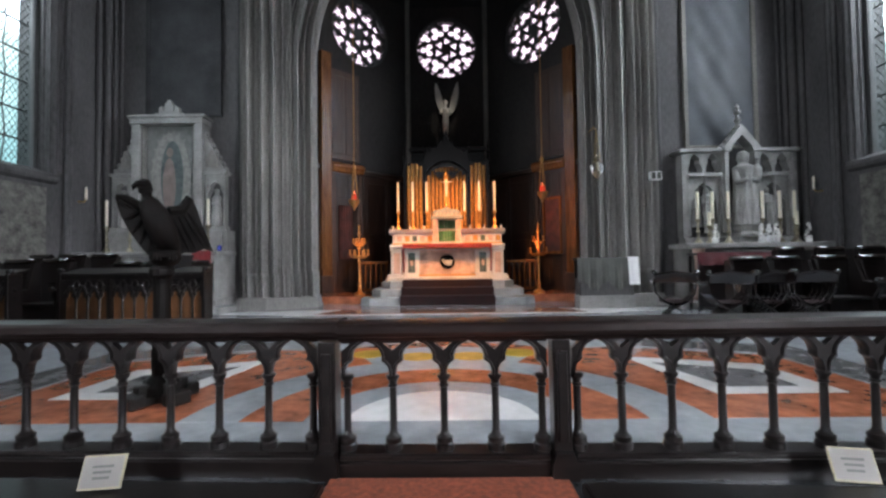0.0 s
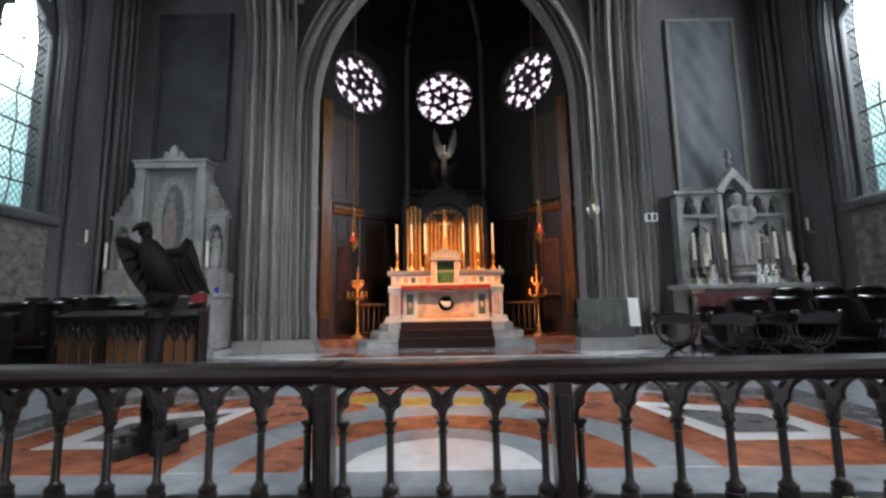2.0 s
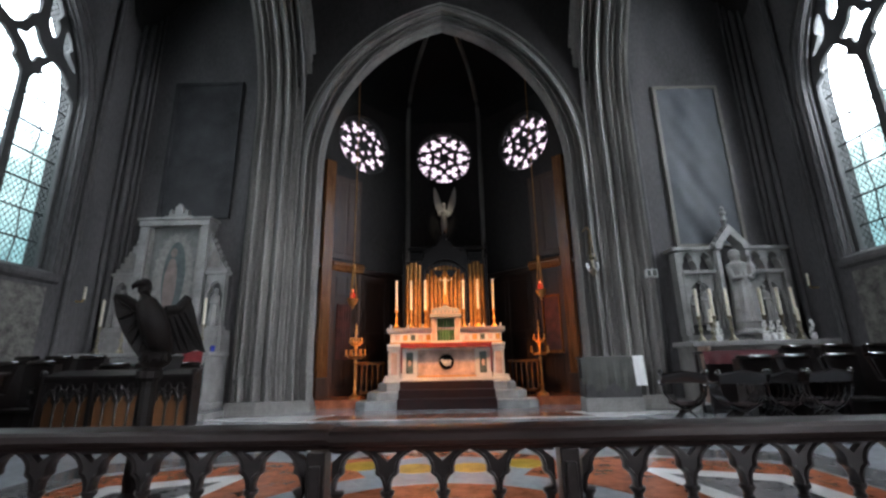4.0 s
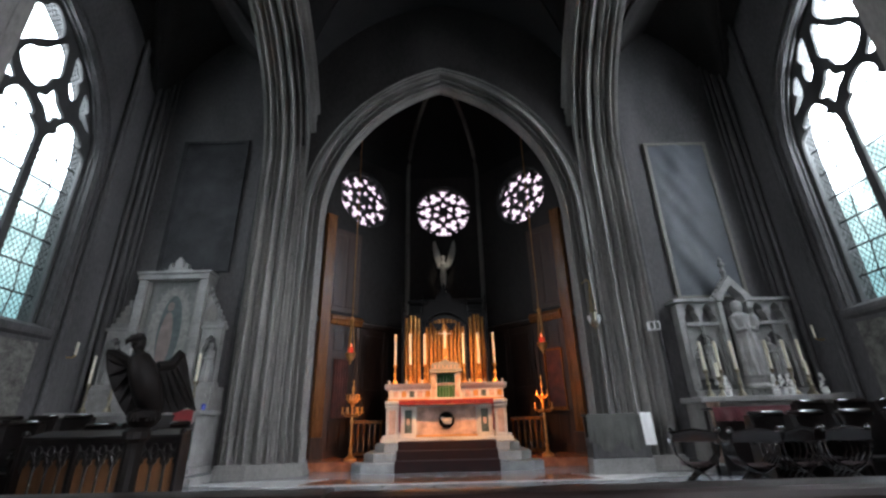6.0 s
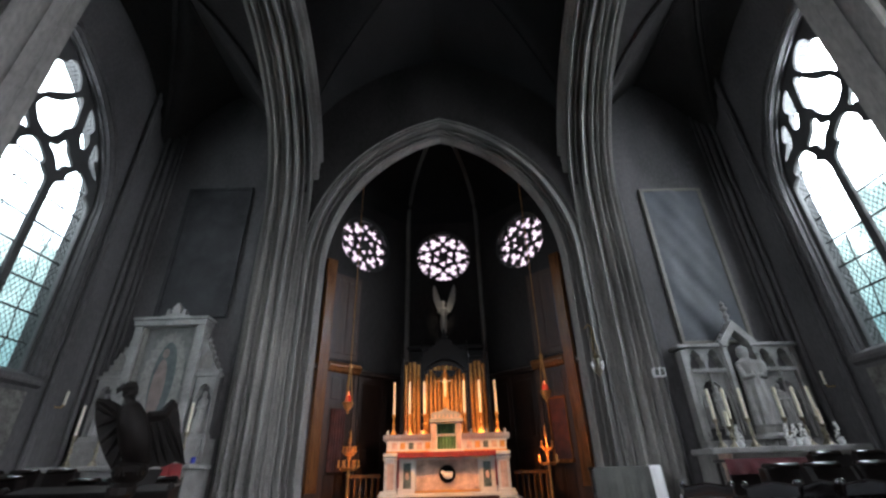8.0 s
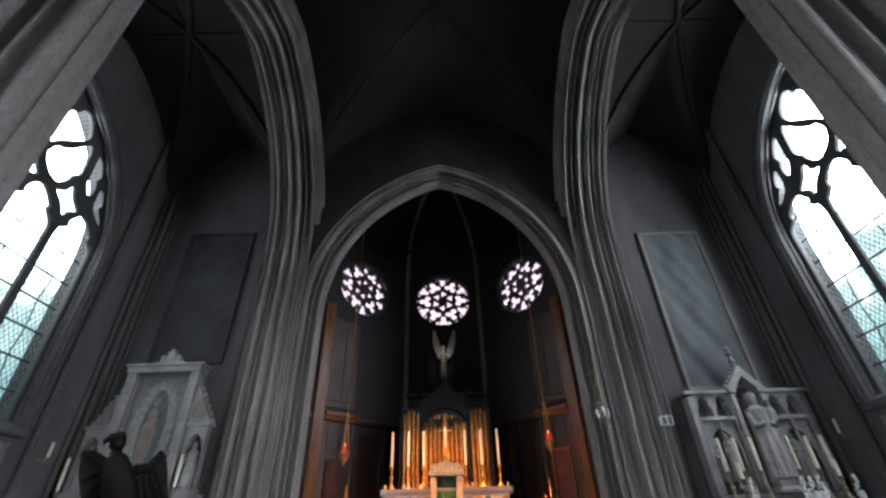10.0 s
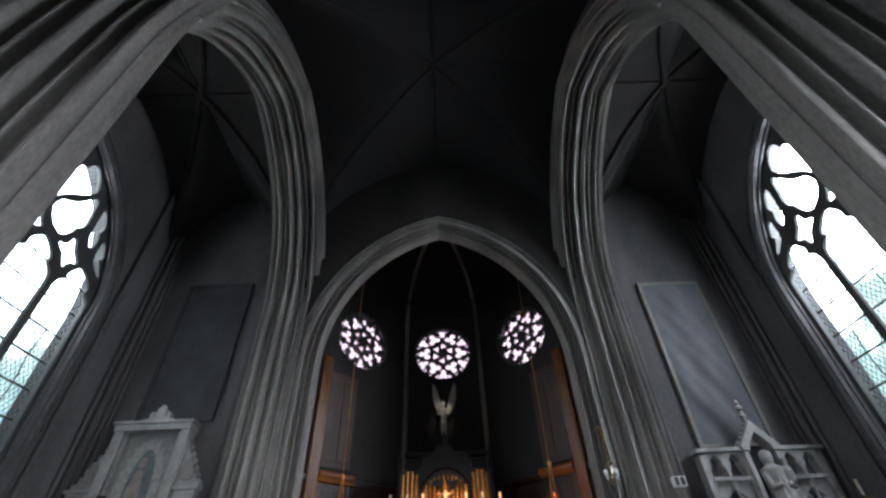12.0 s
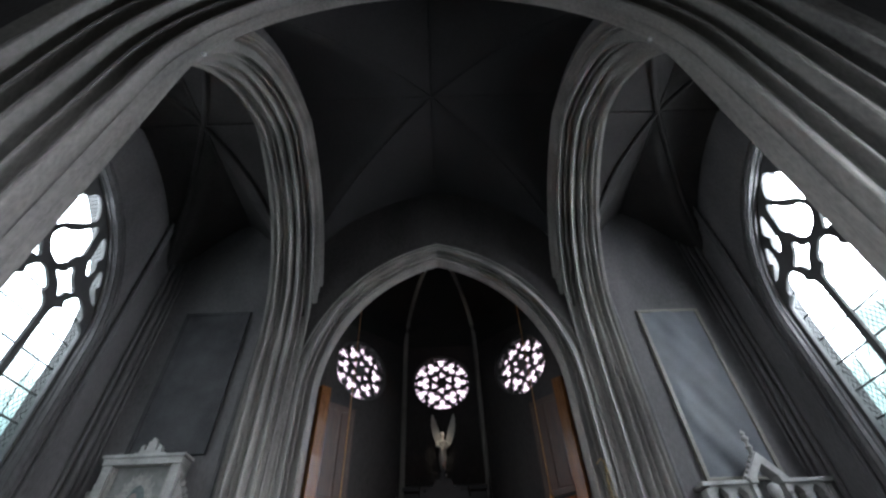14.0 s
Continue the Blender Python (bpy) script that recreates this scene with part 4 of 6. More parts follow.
# ---- high altar and apse ----
AX = -0.05
M_stepmarble = mat("grey_white_step_marble", (0.36, 0.37, 0.36), 0.4, var=0.2, scale=3, fine=20)
wall_box("floor_apse", -4.2, 4.2, 12.0, 15.7, -0.1, 0.2, M_fl_orange, "raised red marble floor of the apse")
steps = thing("altar_steps", (AX, 11.3, 0), "three white marble steps before the high altar", "steps")
for k, (hw, y0) in enumerate(((2.32, 11.30), (2.08, 11.62), (1.86, 11.94))):
    bm = B()
    c = 0.28
    prism(bm, [(AX - hw, 13.9), (AX - hw, y0 + c), (AX - hw + c, y0), (AX + hw - c, y0), (AX + hw, y0 + c), (AX + hw, 13.9)], 0.2 * k, 0.2 * (k + 1) - 0.004, lambda u, v, d: (u, v, d))
    bmesh.ops.bevel(bm, geom=[e for e in bm.edges if all(v.co.z > 0.2 * k + 0.1 for v in e.verts)], offset=0.025, segments=2, affect="EDGES")
    part("step", bm, M_stepmarble, steps)
bm = B()
sec = [(11.27, 0.0), (11.27, 0.225), (11.60, 0.225), (11.60, 0.425), (11.92, 0.425), (11.92, 0.615), (12.45, 0.615)]
rows = [[(AX + x, y + (0.02 if (z > 0.1) else 0), z) for y, z in sec] for x in (-1.24, -0.4, 0.4, 1.24)]
grid(bm, rows)
carpet = tagged(part("stair_carpet", bm, M_darkred), "dark red carpet laid over the altar steps", "carpet")
sol = carpet.modifiers.new("thickness", "SOLIDIFY")
sol.thickness, sol.offset = 0.02, 1

altar = thing("high_altar", (AX, 12.9, 0.6), "white marble high altar with inlaid panels and gradine", "altar")


def AB(name, x0, x1, y0, y1, z0, z1, m, parent=None, label="", bevel=0.012):
    bm = B()
    box(bm, AX + x0, AX + x1, y0, y1, z0, z1, bevel)
    return part(name, bm, m, parent or altar, label)


AB("plinth", -1.74, 1.74, 12.34, 13.5, 0.597, 0.70, M_altar)
AB("body", -1.52, 1.52, 12.60, 13.5, 0.68, 1.55, M_altar)
for s in (-1, 1):
    pil = AB("pilaster", *sorted((s * 1.30, s * 1.62)), 12.48, 12.75, 0.68, 1.50, M_altar)
    AB("inlay", *sorted((s * 1.37, s * 1.55)), 12.474, 12.50, 0.80, 1.40, M_pink, pil, "red marble inlay", 0.004)
    AB("foot", *sorted((s * 1.27, s * 1.72)), 12.45, 12.6, 0.68, 0.78, M_altar, pil)
    AB("capital", *sorted((s * 1.27, s * 1.66)), 12.45, 12.7, 1.46, 1.535, M_altar, pil)
    pier = AB("pier", *sorted((s * 0.84, s * 1.24)), 12.53, 12.75, 0.68, 1.52, M_altar)
    AB("inlay", *sorted((s * 0.93, s * 1.13)), 12.524, 12.54, 0.82, 1.40, M_greenmarble, pier, "dark green marble inlay", 0.004)
    lbm = B()
    lathe(lbm, [(0.05, 0), (0.05, 0.012)], (0, 0, 0), 12)
    for v in lbm.verts:
        v.co = Vector((AX + s * 1.03 + v.co.x, 12.523 - v.co.z, 1.1 + v.co.y * 1.8))
    part("boss", lbm, M_pink, pier)
    # red end falls of the altar cloth
    AB("cloth_fall", *sorted((s * 1.245, s * 1.275)), 12.44, 12.56, 0.85, 1.66, M_red, None, "red cloth hanging at the altar's end", 0.006)
fr = AB("frontal_panel", -0.80, 0.80, 12.575, 12.62, 0.76, 1.47, M_pink, None, "veined pink marble frontal")
for z0, z1 in ((0.72, 0.765), (1.465, 1.51)):
    AB("moulding", -0.83, 0.83, 12.55, 12.60, z0, z1, M_gold if z0 < 1 else M_altar, fr, "", 0.008)
bm = B()
lathe(bm, [(0.215, 0), (0.215, 0.03), (0.19, 0.035), (0.19, 0.015), (0.0, 0.015)], (0, 0, 0), 28)
for v in bm.verts:
    v.co = Vector((AX + v.co.x, 12.575 - v.co.z, 1.13 + v.co.y))
rd = part("roundel", bm, M_bronze, fr, "dark round medallion", smooth=True)
bm = B()
for c, r in (((0.0, 1.11), (0.12, 0.075)), ((-0.12, 1.17), (0.05, 0.045)), ((0.03, 1.06), (0.11, 0.04)), ((0.10, 1.14), (0.05, 0.05))):
    m = Matrix.Translation((AX + c[0], 12.55, c[1])) @ Matrix.Diagonal((r[0], 0.03, r[1], 1))
    bmesh.ops.create_icosphere(bm, subdivisions=2, radius=1, matrix=m)
part("relief", bm, M_altar, rd, "white carved relief", smooth=True)
AB("mensa", -1.66, 1.66, 12.42, 13.5, 1.55, 1.64, M_altar, None, "white marble table slab", 0.02)
bm = B()
rows = []
for i in range(41):
    x = -1.28 + 2.56 * i / 40
    rows.append([(AX + x, 13.0, 1.652), (AX + x, 12.41, 1.652), (AX + x, 12.40, 1.64), (AX + x, 12.395 + 0.004 * math.sin(i * 1.3), 1.52 + 0.006 * math.sin(i * 0.9))])
grid(bm, rows)
part("altar_cloth", bm, M_red, altar, "red cloth along the table's edge")
grd = AB("gradine", -1.62, 1.62, 12.86, 13.5, 1.64, 1.98, M_altar, None, "inlaid marble gradine")
for k in range(14):
    x = -1.48 + 0.225 * k
    if abs(x + 0.06) < 0.52:
        continue
    AB("inlay", x, x + 0.14, 12.852, 12.87, 1.74, 1.91, (M_pink, M_gold, M_greenmarble)[k % 3], grd, "", 0.004)
bm = B()
prof = [(12.86, 1.96), (12.80, 2.02), (12.78, 2.06), (12.76, 2.10), (13.5, 2.10), (13.5, 1.96)]
prism(bm, [(y, z) for y, z in prof], AX - 1.72, AX + 1.72, lambda u, z, d: (d, u, z))
part("cornice", bm, M_altar, grd)
AB("gold_band", -1.64, 1.64, 12.85, 12.9, 1.645, 1.70, M_gold, grd, "gilded band", 0.006)
for s in (-1, 1):
    for x in (1.60, 1.1, 0.68):
        bm = B()
        lathe(bm, [(0.03, 0), (0.04, 0.02), (0.02, 0.05), (0.035, 0.08), (0.0, 0.12)], (AX + s * x, 12.80, 2.10), 8)
        part("finial", bm, M_altar, grd, smooth=True)

tab = thing("tabernacle", (AX, 12.8, 1.66), "marble tabernacle with a green silk curtain", "tabernacle")


def TB(name, *a, **k):
    return AB(name, *a[:6], a[6], tab, *a[7:])


for s in (-1, 1):
    TB("column", *sorted((s * 0.27, s * 0.40)), 12.66, 12.86, 1.70, 2.38, M_pink, "pink marble column")
TB("back", -0.42, 0.42, 12.80, 13.3, 1.70, 2.42, M_altar)
TB("base", -0.46, 0.46, 12.62, 12.9, 1.644, 1.71, M_altar)
TB("entablature", -0.46, 0.46, 12.62, 13.3, 2.38, 2.48, M_white)
TB("attic", -0.40, 0.40, 12.68, 13.3, 2.48, 2.60, M_pink)
for k in range(7):
    TB("block", -0.38 + 0.112 * k, -0.31 + 0.112 * k, 12.655, 12.70, 2.50, 2.58, M_white)
bm = B()
prism(bm, [(-0.42, 2.58), (0.42, 2.58), (0.36, 2.64), (0.12, 2.68), (0.0, 2.76), (-0.12, 2.68), (-0.36, 2.64)], 12.66, 13.2, lambda u, z, d: (AX + u, d, z))
part("pediment", bm, M_white, tab)
bm = B()
rows = [[(AX + x, 12.79 + 0.011 * math.sin(x * 75), z) for x in [-0.25 + 0.5 * i / 40 for i in range(41)]] for z in (1.72, 2.36)]
grid(bm, rows)
part("curtain", bm, M_green, tab, "pleated green silk curtain", smooth=True)

# altar cross
cr = thing("altar_cross", (AX, 12.95, 2.76), "gilded standing crucifix on the high altar", "crucifix")
bm = B()
lathe(bm, [(0.10, 0), (0.10, 0.03), (0.05, 0.06), (0.03, 0.12), (0.05, 0.15), (0.02, 0.2)], (AX, 12.95, 2.74), 12)
part("base", bm, M_gold, cr, smooth=True)
bm = B()
box(bm, AX - 0.022, AX + 0.022, 12.93, 12.97, 2.92, 3.82, 0.006)
box(bm, AX - 0.21, AX + 0.21, 12.932, 12.968, 3.5, 3.545, 0.006)
for c in ((-0.21, 3.522), (0.21, 3.522), (0, 3.82)):
    bmesh.ops.create_icosphere(bm, subdivisions=1, radius=0.035, matrix=Matrix.Translation((AX + c[0], 12.95, c[1])))
part("cross", bm, M_gold, cr)
bm = B()
tube(bm, [(AX, 12.92, 3.08), (AX, 12.915, 3.3), (AX, 12.915, 3.5), (AX, 12.91, 3.6)], [0.02, 0.035, 0.045, 0.03], 8)
for s in (-1, 1):
    tube(bm, [(AX, 12.915, 3.5), (AX + s * 0.18, 12.92, 3.53)], [0.02, 0.012], 6)
part("figure", bm, M_wax, cr, "ivory figure", smooth=True)


def candle(at, hs, hc, rs, rc, label, group, metal=None):
    t = thing("candlestick", at, label, "candlestick", group)
    bm = B()
    lathe(bm, [(rs, 0), (rs, 0.02 * hs / 0.5), (rs * 0.7, 0.06 * hs / 0.5), (rs * 0.3, 0.12 * hs / 0.5), (rs * 0.25, 0.20 * hs / 0.5), (rs * 0.5, 0.24 * hs / 0.5), (rs * 0.25, 0.29 * hs / 0.5), (rs * 0.22, 0.42 * hs / 0.5), (rs * 0.6, 0.47 * hs / 0.5), (rs * 0.65, hs), (rc * 0.8, hs)], at, 12)
    part("stick", bm, metal or M_gold, t, smooth=True)
    bm = B()
    lathe(bm, [(rc, 0), (rc, hc - 0.012), (rc * 0.7, hc), (rc * 0.1, hc + 0.002), (rc * 0.08, hc + 0.03)], (at[0], at[1], at[2] + hs), 12)
    part("candle", bm, M_wax, t, "tall ivory wax candle", smooth=True)
    return t


for x in (-1.46, -1.02, -0.60, 0.54, 0.98, 1.435):
    candle((AX + x, 12.98, 2.10), 0.54, 0.90, 0.11, 0.036, "gilded candlestick with a tall ivory candle", "high altar candles")

# gilded pipes behind the altar
org = thing("gilded_pipe_screen", (AX, 13.6, 0.6), "gilded organ pipes in a dark carved frame", "organ case")
pipe_mesh = None


def pipe(x, y, z0, z1, r):
    bm = B()
    lathe(bm, [(r * 0.3, 0), (r, 0.25), (r, z1 - z0 - 0.02), (r * 0.96, z1 - z0)], (AX + x, y, z0), 10)
    part("pipe", bm, M_gold, org, smooth=True)


for k in range(4):
    for x in (-1.19, 0.80):
        pipe(x + 0.128 * k, 13.55 - 0.04 * math.sin(math.pi * k / 3), 1.9, 4.14 + 0.08 * math.sin(math.pi * k / 3), 0.052)
for k in range(10):
    f = (k - 4.5) / 4.5
    pipe(0.01 + 0.125 * (k - 4.5), 13.62, 1.9, 3.70 + 0.42 * math.sqrt(1 - 0.85 * f * f), 0.05)
bm = B()
box(bm, AX - 1.35, AX + 1.35, 13.70, 13.85, 0.6, 4.3, 0.01)
part("back_board", bm, M_deepbrown, org, "dark brown wooden back board")
for x in (-1.30, -0.68, 0.71, 1.32):
    bm = B()
    box(bm, AX + x - 0.045, AX + x + 0.045, 13.50, 13.72, 0.6, 4.35, 0.01)
    lathe(bm, [(0.06, 0), (0.06, 0.1), (0.025, 0.16), (0.05, 0.24), (0.02, 0.34), (0.035, 0.42), (0.0, 0.62)], (AX + x, 13.6, 4.35), 8)
    part("post", bm, M_oak, org, "dark turned post with finial")
for x0, x1, za, zt in ((-0.66, 0.69, 3.85, 4.5),):
    bm = B()
    n = 20
    lo = [(x0 + (x1 - x0) * i / n, za + (zt - 0.2 - za) * math.sin(math.pi * i / n) ** 0.7) for i in range(n + 1)]
    prism(bm, lo + [(x1, zt + 0.05), (x0, zt + 0.05)], 13.50, 13.60, lambda u, z, d: (AX + u, d, z))
    part("arched_head", bm, M_oak, org, "dark carved arched head")
    for s in (-0.2, 0.2):
        bm = B()
        prism(bm, [(s - 0.16, 3.95), (s + 0.16, 3.95), (s + 0.10, 3.80), (s, 3.72), (s - 0.10, 3.80)], 13.47, 13.52, lambda u, z, d: (AX + u, d, z))
        part("carving", bm, M_oak, org, "dark carved scroll")
bm = B()
outline = [(-0.68, 4.5), (0.71, 4.5), (0.66, 4.62), (0.50, 4.58), (0.44, 4.74), (0.30, 4.70), (0.22, 4.92), (0.10, 4.90), (0.05, 5.15), (0.0, 5.32), (-0.05, 5.15), (-0.10, 4.90), (-0.22, 4.92), (-0.30, 4.70), (-0.44, 4.74), (-0.50, 4.58), (-0.63, 4.62)]
prism(bm, outline, 13.52, 13.60, lambda u, z, d: (AX + u, d, z))
part("cresting", bm, M_oak, org, "dark carved cresting")

# dark panelling round the apse, brown towards the arch
def panel_run(name, p, q, n, z0, z1, material, label):
    t = thing(name, ((p[0] + q[0]) / 2, (p[1] + q[1]) / 2, z0), label, "panelling", "apse panelling", "structure")
    place, Ln = rose_place(p, q, 0)
    bm = B()
    prism(bm, [(-Ln / 2, z0), (Ln / 2, z0), (Ln / 2, z1), (-Ln / 2, z1)], -0.03, -0.005, place)
    part("backing", bm, material, t)
    bm = B()
    prism(bm, [(-0.13, z1 - 0.06), (-0.13, z1 + 0.06), (-0.05, z1 + 0.1), (0, z1 + 0.1), (0, z1 - 0.12), (-0.04, z1 - 0.1)], -Ln / 2, Ln / 2, lambda u, z, d: place(d, z, u))
    part("cornice", bm, material, t)
    for k in range(n + 1):
        u = -Ln / 2 + Ln * k / n
        bm = B()
        prism(bm, [(u - 0.06, z0), (u + 0.06, z0), (u + 0.06, z1 - 0.1), (u - 0.06, z1 - 0.1)], -0.08, -0.03, place)
        part("stile", bm, material, t)
    for k in range(n):
        u = -Ln / 2 + Ln * (k + 0.5) / n
        w = Ln / n / 2 - 0.1
        for za, zb in ((z0 + 0.25, z0 + 0.42 * (z1 - z0)), (z0 + 0.48 * (z1 - z0), z1 - 0.3)):
            bm = B()
            prism(bm, [(u - w, za), (u + w, za), (u + w, zb), (u - w, zb)], -0.055, -0.03, place)
            bmesh.ops.bevel(bm, geom=bm.edges[:], offset=0.015, segments=1, affect="EDGES")
            part("panel", bm, material, t)
    return t


panel_run("panelling_north", APSE[1], APSE[2], 4, 0.2, 4.1, M_deepbrown, "deep brown oak wall panelling beside the altar")
panel_run("panelling_south", APSE[3], APSE[4], 4, 0.2, 4.1, M_deepbrown, "deep brown oak wall panelling beside the altar")
panel_run("panelling_east", APSE[2], APSE[3], 3, 0.2, 5.2, M_oak, "dark oak wall panelling behind the altar")

# low wooden rails beside the altar
for s in (-1, 1):
    t = thing("side_balustrade", (AX + s * 2.3, 13.3, 0.2), "low brown wooden balustrade beside the altar", "balustrade", "side balustrades")
    for z in (0.25, 1.08):
        bm = B()
        box(bm, *sorted((AX + s * 1.8, AX + s * 2.75)), 13.24, 13.34, z, z + 0.09, 0.012)
        part("rail", bm, M_litwood, t)
    for k in range(6):
        bm = B()
        lathe(bm, [(0.04, 0), (0.04, 0.06), (0.025, 0.1), (0.05, 0.28), (0.03, 0.5), (0.025, 0.66), (0.04, 0.74)], (AX + s * (1.88 + 0.16 * k), 13.29, 0.34), 10)
        part("baluster", bm, M_litwood, t, smooth=True)
    bm = B()
    box(bm, *sorted((AX + s * 1.82, AX + s * 1.88)), 13.25, 13.33, 0.2, 0.26)
    box(bm, *sorted((AX + s * 2.68, AX + s * 2.74)), 13.25, 13.33, 0.2, 0.26)
    part("foot", bm, M_brownwood, t)

# standing candelabra
for x in (-2.62, 2.60):
    t = thing("standing_candelabrum", (x, 12.6, 0.2), "tall branched brass candelabrum", "candelabrum", "standing candelabra")
    bm = B()
    lathe(bm, [(0.16, 0), (0.16, 0.04), (0.10, 0.07), (0.05, 0.12), (0.035, 0.2), (0.06, 0.26), (0.03, 0.32), (0.026, 0.9), (0.05, 0.95), (0.03, 1.0), (0.025, 1.3), (0.06, 1.36), (0.03, 1.42), (0.02, 1.7), (0.05, 1.76), (0.03, 1.84), (0.012, 1.9), (0.03, 1.96), (0.0, 2.06)], (x, 12.6, 0.2), 12)
    part("stem", bm, M_gold, t, smooth=True)
    for r, z in ((0.20, 1.10), (0.13, 1.45)):
        bm = B()
        lathe(bm, [(0.02, -0.03), (r * 0.7, -0.02), (r, 0.02), (r, 0.035), (r * 0.8, 0.02), (0.02, 0.0)], (x, 12.6, 0.2 + z), 16)
        part("drip_tray", bm, M_gold, t, smooth=True)
    for k in range(6):
        a = 2 * math.pi * k / 6 + 0.3
        c, s = math.cos(a), math.sin(a)
        for r, z, hh in ((0.26, 1.15, 0.16), (0.16, 1.5, 0.14)):
            bm = B()
            tube(bm, [(x + 0.02 * c, 12.6 + 0.02 * s, 0.2 + z - 0.05), (x + r * 0.6 * c, 12.6 + r * 0.6 * s, 0.2 + z - 0.09), (x + r * c, 12.6 + r * s, 0.2 + z)], 0.012, 6)
            lathe(bm, [(0.035, 0), (0.045, 0.03), (0.02, 0.035), (0.02, hh * 0.7), (0.028, hh)], (x + r * c, 12.6 + r * s, 0.2 + z), 8)
            part("branch", bm, M_gold, t, smooth=True)

# hanging sanctuary lamps
M_ruby = glow("lit_ruby_glass", (1.0, 0.07, 0.035), 0.45)
M_flame = glow("lamp_flame", (1.0, 0.22, 0.08), 3.0)
for x, z, ruby in ((-2.62, 2.80, 1), (2.62, 2.95, 1)):
    t = thing("sanctuary_lamp", (x, 12.0, z), "brass sanctuary lamp with ruby glass on long chains", "hanging lamp", "sanctuary lamps")
    bm = B()
    lathe(bm, [(0.0, -0.22), (0.02, -0.2), (0.03, -0.14), (0.09, -0.08), (0.13, 0.0), (0.14, 0.05), (0.155, 0.07), (0.13, 0.08), (0.10, 0.05)], (x, 12.0, z), 14)
    part("bowl", bm, M_gold, t, smooth=True)
    bm = B()
    lathe(bm, [(0.045, 0.04), (0.062, 0.09), (0.065, 0.17), (0.055, 0.24), (0.053, 0.24), (0.04, 0.06)], (x, 12.0, z), 14)
    part("glass", bm, M_ruby, t, "ruby glass cup", smooth=True)
    bm = B()
    lathe(bm, [(0.0, 0.18), (0.012, 0.2), (0.016, 0.24), (0.0, 0.29)], (x, 12.0, z + 0.06), 8)
    part("flame", bm, M_flame, t, "small flame")
    for k in range(3):
        a = 2 * math.pi * k / 3 + 0.5
        bm = B()
        tube(bm, [(x + 0.11 * math.cos(a), 12.0 + 0.11 * math.sin(a), z + 0.07), (x + 0.02 * math.cos(a), 12.0 + 0.02 * math.sin(a), z + 0.95)], 0.014, 6)
        part("chain", bm, M_gold, t)
    bm = B()
    lathe(bm, [(0.02, 0.9), (0.05, 0.95), (0.06, 1.0), (0.02, 1.08)], (x, 12.0, z), 10)
    part("crown", bm, M_gold, t, smooth=True)
    bm = B()
    tube(bm, [(x, 12.0, z + 1.05), (x, 12.0, 11.75)], 0.009, 6)
    part("long_chain", bm, M_gold, t)

# winged figure under the rose window: one plain shape
bm = B()
ay, az = 15.4, 5.55
tube(bm, [(AX, ay + 0.05, az), (AX, ay, az + 0.22), (AX, ay - 0.05, az + 0.55), (AX, ay - 0.08, az + 0.80), (AX, ay - 0.1, az + 0.98), (AX, ay - 0.09, az + 1.10), (AX, ay - 0.1, az + 1.16), (AX, ay - 0.1, az + 1.27), (AX, ay - 0.1, az + 1.35)], [0.03, 0.10, 0.13, 0.10, 0.15, 0.07, 0.055, 0.085, 0.03], 12)
for s in (-1, 1):
    outer_edge = spline([(0.06, 0.80), (0.26, 0.98), (0.42, 1.35), (0.47, 1.75), (0.44, 2.08)], 4)
    inner_edge = spline([(0.44, 2.08), (0.34, 1.90), (0.23, 1.62), (0.13, 1.30), (0.06, 1.05)], 4)
    prism(bm, [(s * u, az + z) for u, z in outer_edge + inner_edge[1:]], ay - 0.01, ay + 0.04, lambda u, z, d: (AX + 0.05 + 0.9 * u, d + 0.25 * abs(u), z))
    for k in range(6):
        u, z = outer_edge[3 + 2 * k]
        tube(bm, [(AX + 0.05 + 0.9 * s * u, ay + 0.25 * u, az + z), (AX + 0.05 + 0.9 * s * (u - 0.10), ay - 0.02 + 0.25 * u, az + z + 0.14)], [0.035, 0.012], 6)
    tube(bm, [(AX + s * 0.13, ay - 0.1, az + 1.02), (AX + s * 0.19, ay - 0.2, az + 0.85), (AX + s * 0.05, ay - 0.28, az + 0.78)], [0.05, 0.045, 0.035], 8)
box(bm, AX - 0.10, AX + 0.10, ay - 0.02, 15.70, az - 0.10, az + 0.02, 0.02)
tagged(part("winged_statue", bm, M_altar, smooth=True), "pale winged statue on a bracket under the rose window", "statue")

M_hanging = mat("faded_red_hanging", (0.08, 0.027, 0.022), 0.8, var=0.35, scale=5, fine=60)
